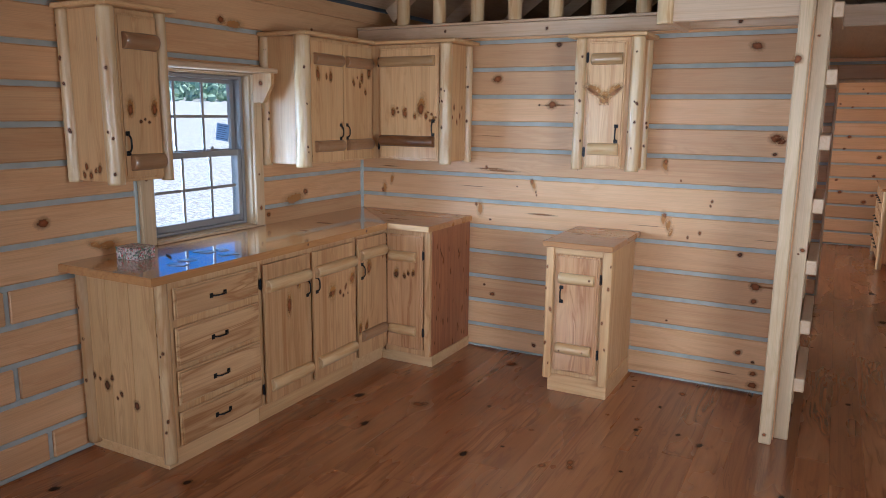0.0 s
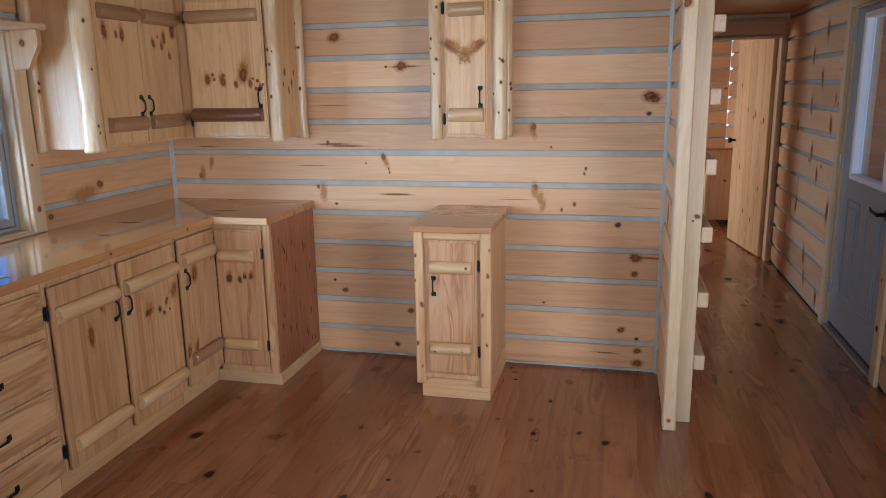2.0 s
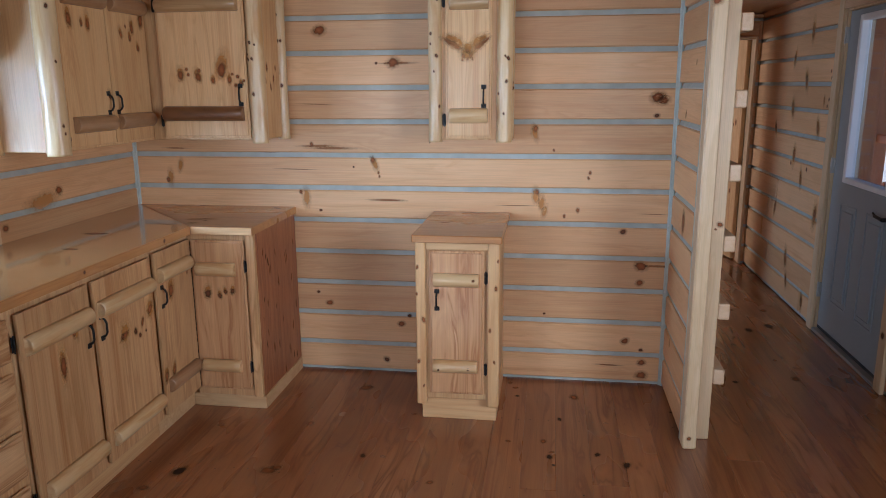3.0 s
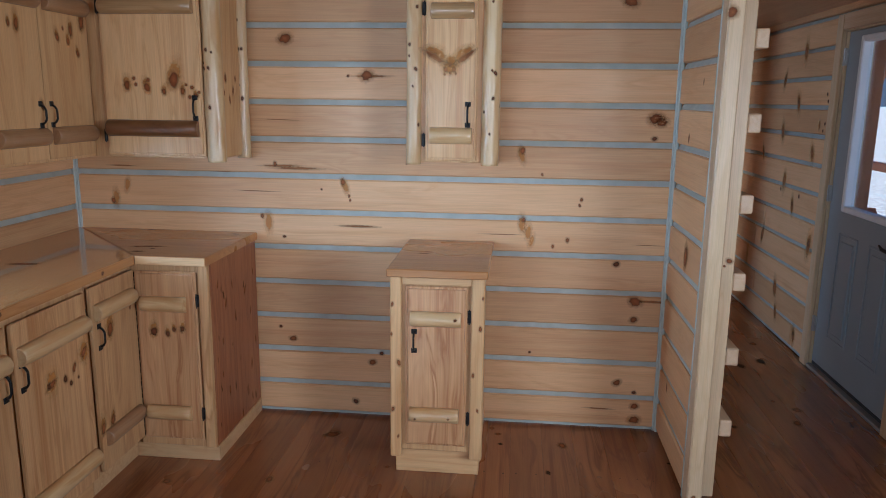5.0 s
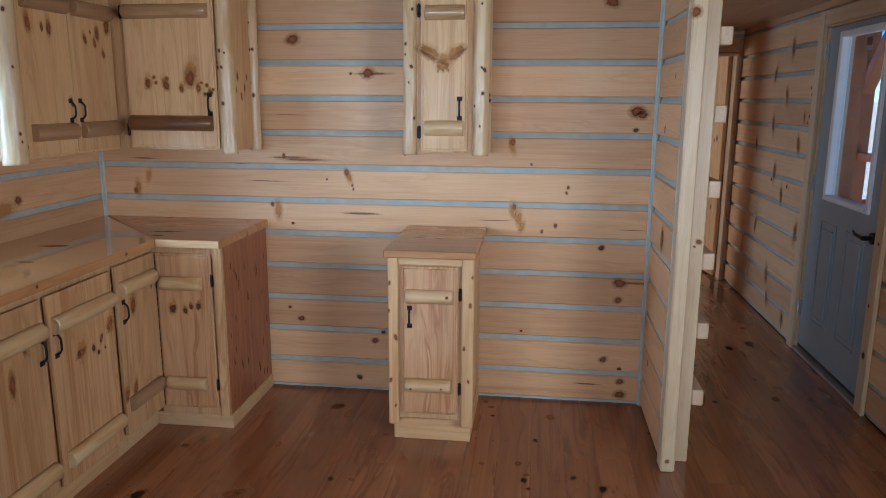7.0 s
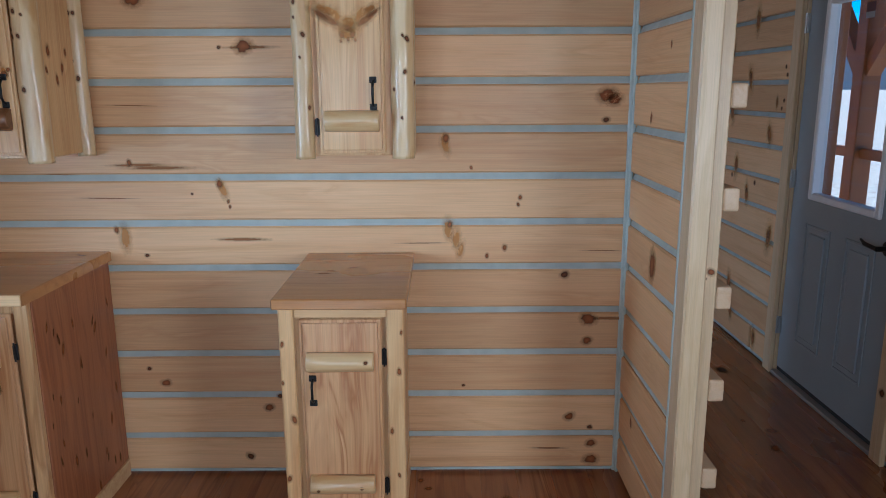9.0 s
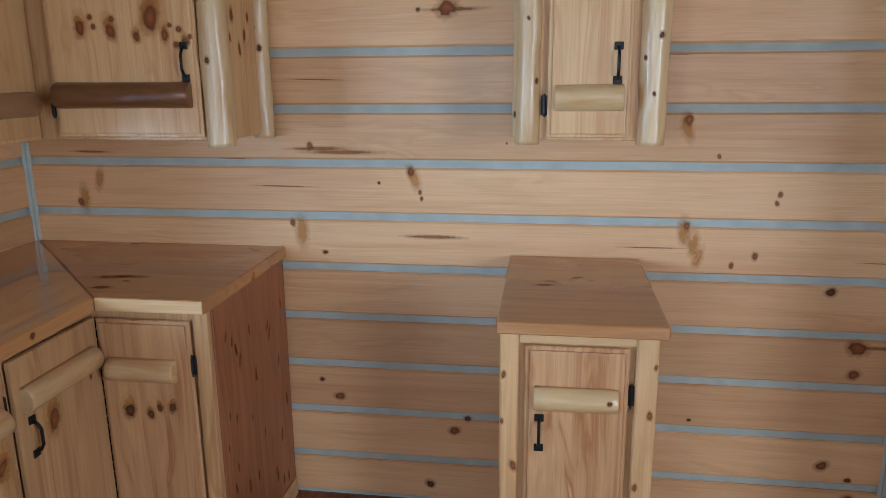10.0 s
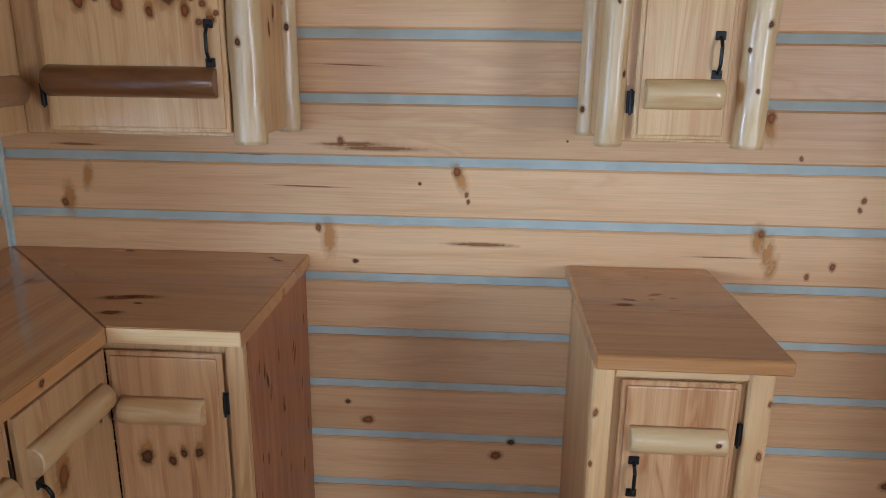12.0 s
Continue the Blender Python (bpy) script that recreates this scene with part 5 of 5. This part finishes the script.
rows_v = [[bm.verts.new((x, y, ground_z(x))) for y in ys] for x in xs]
for a, b in zip(rows_v, rows_v[1:]):
    for j in range(len(ys) - 1):
        bm.faces.new((a[j], b[j], b[j + 1], a[j + 1]))
whole("ground", bm, gravel, "pale sunlit gravel lot and open field", "ground", kind="structure")
bm = bmesh.new()
rng = random.Random(12)
for k in range(2700):
    x, y = rng.uniform(-56, -44), rng.uniform(26, 78)
    z = ground_z(x) + rng.uniform(0.05, 1.9) * (0.8 + 0.5 * noise.noise(Vector((y * 0.3, 5, 1))))
    s = rng.uniform(0.16, 0.34)
    hit = bmesh.ops.create_icosphere(bm, subdivisions=1, radius=s, matrix=Matrix.Translation((x, y, z)))
    for v in hit["verts"]:
        v.co += Vector((rng.uniform(-1, 1), rng.uniform(-1, 1), rng.uniform(-1, 1))) * s * 0.5
whole("hedge", bm, leaves, "uneven green hedge far across the gravel field", "hedge", kind="stuff")
for name, x0, high, turn_side in (("hills", -420, 34, -1), ("hills", 700, 120, 1)):
    bm = bmesh.new()
    low = [bm.verts.new((x0, y, -1)) for y in range(-900, 1601, 50)]
    top = [bm.verts.new((x0 + turn_side * 60, v.co.y, high * (0.8 + 0.35 * noise.noise(Vector((v.co.y * 0.0042, x0, 0)))))) for v in low]
    for i in range(len(low) - 1):
        bm.faces.new((low[i], low[i + 1], top[i + 1], top[i]))
    whole(name, bm, hills, "hazy blue hills on the horizon", "hills", kind="structure")

porch = thing("porch", (2.0, 6.5, -0.3), "open porch of orange-brown stained timber outside the door", "porch")
for k in range(10):
    x = 1.18 + k * 0.15
    part("board", fbox(bmesh.new(), FLAT, x, x + 0.143, 2.5, 9.6, -0.07, -0.035, 0.004), porch_wood, porch)
for y in (4.2, 7.66, 8.75):
    part("post", fbox(bmesh.new(), FLAT, 2.53, 2.68, y - 0.075, y + 0.075, -0.40, 2.33, 0.008), porch_wood, porch)


def brace(p0, p1, half):
    """A square timber between two points in the plane of the posts."""
    p0, p1 = Vector(p0), Vector(p1)
    d = (p1 - p0).normalized()
    n = Vector((0, -d.z, d.y))
    bm = bmesh.new()
    ends = []
    for p in (p0, p1):
        ends.append([bm.verts.new(p + n * a + Vector((b, 0, 0))) for a, b in ((-half, -half), (half, -half), (half, half), (-half, half))])
    for i in range(4):
        j = (i + 1) % 4
        bm.faces.new((ends[0][i], ends[0][j], ends[1][j], ends[1][i]))
    bm.faces.new(ends[0]), bm.faces.new(list(reversed(ends[1])))
    return bm


for y in (7.66, 4.2):
    part("brace", brace((2.605, y + 0.05, 1.62), (2.605, y + 0.60, 2.28), 0.055), porch_wood, porch)
    part("brace", brace((2.605, y - 0.05, 1.62), (2.605, y - 0.60, 2.28), 0.055), porch_wood, porch)
part("brace", brace((2.605, 8.72, 1.62), (2.605, 8.15, 2.28), 0.055), porch_wood, porch)
part("brace", brace((2.50, 8.16, 0.58), (2.50, 7.74, 0.03), 0.05), porch_wood, porch)
part("post", fbox(bmesh.new(), FLAT, 1.175, 1.29, 5.55, 5.68, -0.40, 2.60, 0.006), porch_wood, porch)
part("beam", fbox(bmesh.new(), FLAT, 2.52, 2.69, 2.0, 9.6, 2.331, 2.50, 0.006), porch_wood, porch)
part("rail", fbox(bmesh.new(), FLAT, 2.57, 2.64, 7.74, 8.67, 0.94, 1.02, 0.006), porch_wood, porch)
part("rail", fbox(bmesh.new(), FLAT, 2.57, 2.64, 4.28, 7.58, 0.94, 1.02, 0.006), porch_wood, porch)
part("rail", fbox(bmesh.new(), FLAT, 2.57, 2.64, 4.28, 7.58, 0.08, 0.15, 0.006), porch_wood, porch)
bm = bmesh.new()
vs = [bm.verts.new(p) for p in ((0.95, 1.5, 2.86), (3.0, 1.5, 2.46), (3.0, 10.2, 2.46), (0.95, 10.2, 2.86), (0.95, 1.5, 2.90), (3.0, 1.5, 2.50), (3.0, 10.2, 2.50), (0.95, 10.2, 2.90))]
for q in ((0, 1, 2, 3), (7, 6, 5, 4), (0, 4, 5, 1), (1, 5, 6, 2), (2, 6, 7, 3), (3, 7, 4, 0)):
    bm.faces.new([vs[i] for i in q])
part("roof", bm, roof_metal, porch, "metal porch roof")

# main roof covering over the ceiling boards
bm = bmesh.new()
for x0, s in ((XL - 0.45, 1), (XR + 0.16, -1)):
    xr, zr, ze = RIDGE_X, RIDGE_Z + 0.10, RIDGE_Z + 0.10 - abs(RIDGE_X - x0) * (RIDGE_Z - 2.33) / (RIDGE_X - XL)
    vs = [bm.verts.new(p) for p in ((x0, YREAR - 0.4, ze), (xr, YREAR - 0.4, zr), (xr, YFAR + 0.4, zr), (x0, YFAR + 0.4, ze))]
    up = [bm.verts.new(v.co + Vector((0, 0, 0.03))) for v in vs]
    bm.faces.new(vs), bm.faces.new(list(reversed(up)))
    for i in range(4):
        bm.faces.new((vs[i], vs[(i + 1) % 4], up[(i + 1) % 4], up[i]))
whole("roof", bm, roof_metal, "metal roof covering of the cabin", "roof", kind="structure")

# ---- floor planks ----
rng = random.Random(33)
PLANK = 0.1422
col, x = 0, XL + 0.002
while x < XR - 0.01:
    wide = min(PLANK, XR - x)
    y = YREAR - rng.uniform(0.0, 2.2)
    while y < YFAR:
        end = y + rng.uniform(2.2, 3.9)
        a, b = max(y, YREAR), min(end, YFAR)
        if b - a > 0.05:
            part("plank", fbox(bmesh.new(), FLAT, x, x + wide - 0.0003, a + 0.0003, b - 0.0003, -0.018, rng.uniform(-0.0003, 0.0), 0.0004), floor_wood, floor)
        y = end
    x += PLANK
Z = Matrix.Identity(4)
knots(Z, 0.0012, [(-2.148, 3.252, 0.028), (-1.904, 2.95, 0.022), (-1.303, 2.895, 0.020), (-1.434, 3.472, 0.013), (-0.334, 3.538, 0.018), (-0.448, 3.611, 0.013), (-0.603, 3.929, 0.012), (-2.677, 1.75, 0.02),
                  (-2.229, 2.062, 0.018), (-0.65, 3.566, 0.014), (0.598, 5.361, 0.024), (0.748, 5.461, 0.03), (0.532, 7.563, 0.03), (0.316, 4.49, 0.014), (0.056, 3.189, 0.018), (0.575, 6.511, 0.03)], knot_floor, floor, (0.8, 1.25))
knots(Z, 0.0010, [(-1.788, 3.306, 0.03), (-1.76, 3.33, 0.02), (-1.595, 4.171, 0.03), (-1.118, 3.301, 0.012), (-2.224, 3.113, 0.018), (-0.83, 3.684, 0.010), (-2.16, 3.668, 0.015), (-1.348, 3.478, 0.010), (-0.824, 4.268, 0.012),
                  (-1.287, 3.895, 0.010), (-0.392, 3.917, 0.008), (-1.577, 4.184, 0.012), (0.698, 4.734, 0.02), (0.578, 5.788, 0.02), (-0.64, 3.609, 0.009)], knot_brown, floor, (1.1, 0.9))
marks, rng = bmesh.new(), random.Random(58)
for k in range(int((2.9 + 1.0) / PLANK)):
    for j in range(9):
        for off in (0.03, 0.11):
            if rng.random() < 0.75:
                at = Matrix.Translation((XL + k * PLANK + off + rng.uniform(-0.006, 0.006), 0.25 + j * 0.61 + rng.uniform(-0.012, 0.012), 0.0006))
                bmesh.ops.create_circle(marks, cap_ends=True, segments=6, radius=rng.uniform(0.0025, 0.004), matrix=at)
part("nail_marks", marks, iron, floor, "tiny dark nail heads")
knots(Z, 0.0011, scatter_knots(81, 33, -2.2, 0.9, 0.6, 7.0, 0.004, 0.010), knot_floor, floor)
knots(Z, 0.0009, scatter_knots(82, 33, -2.2, 0.9, 0.6, 7.0, 0.010, 0.022), knot_brown, floor, (0.9, 1.3))
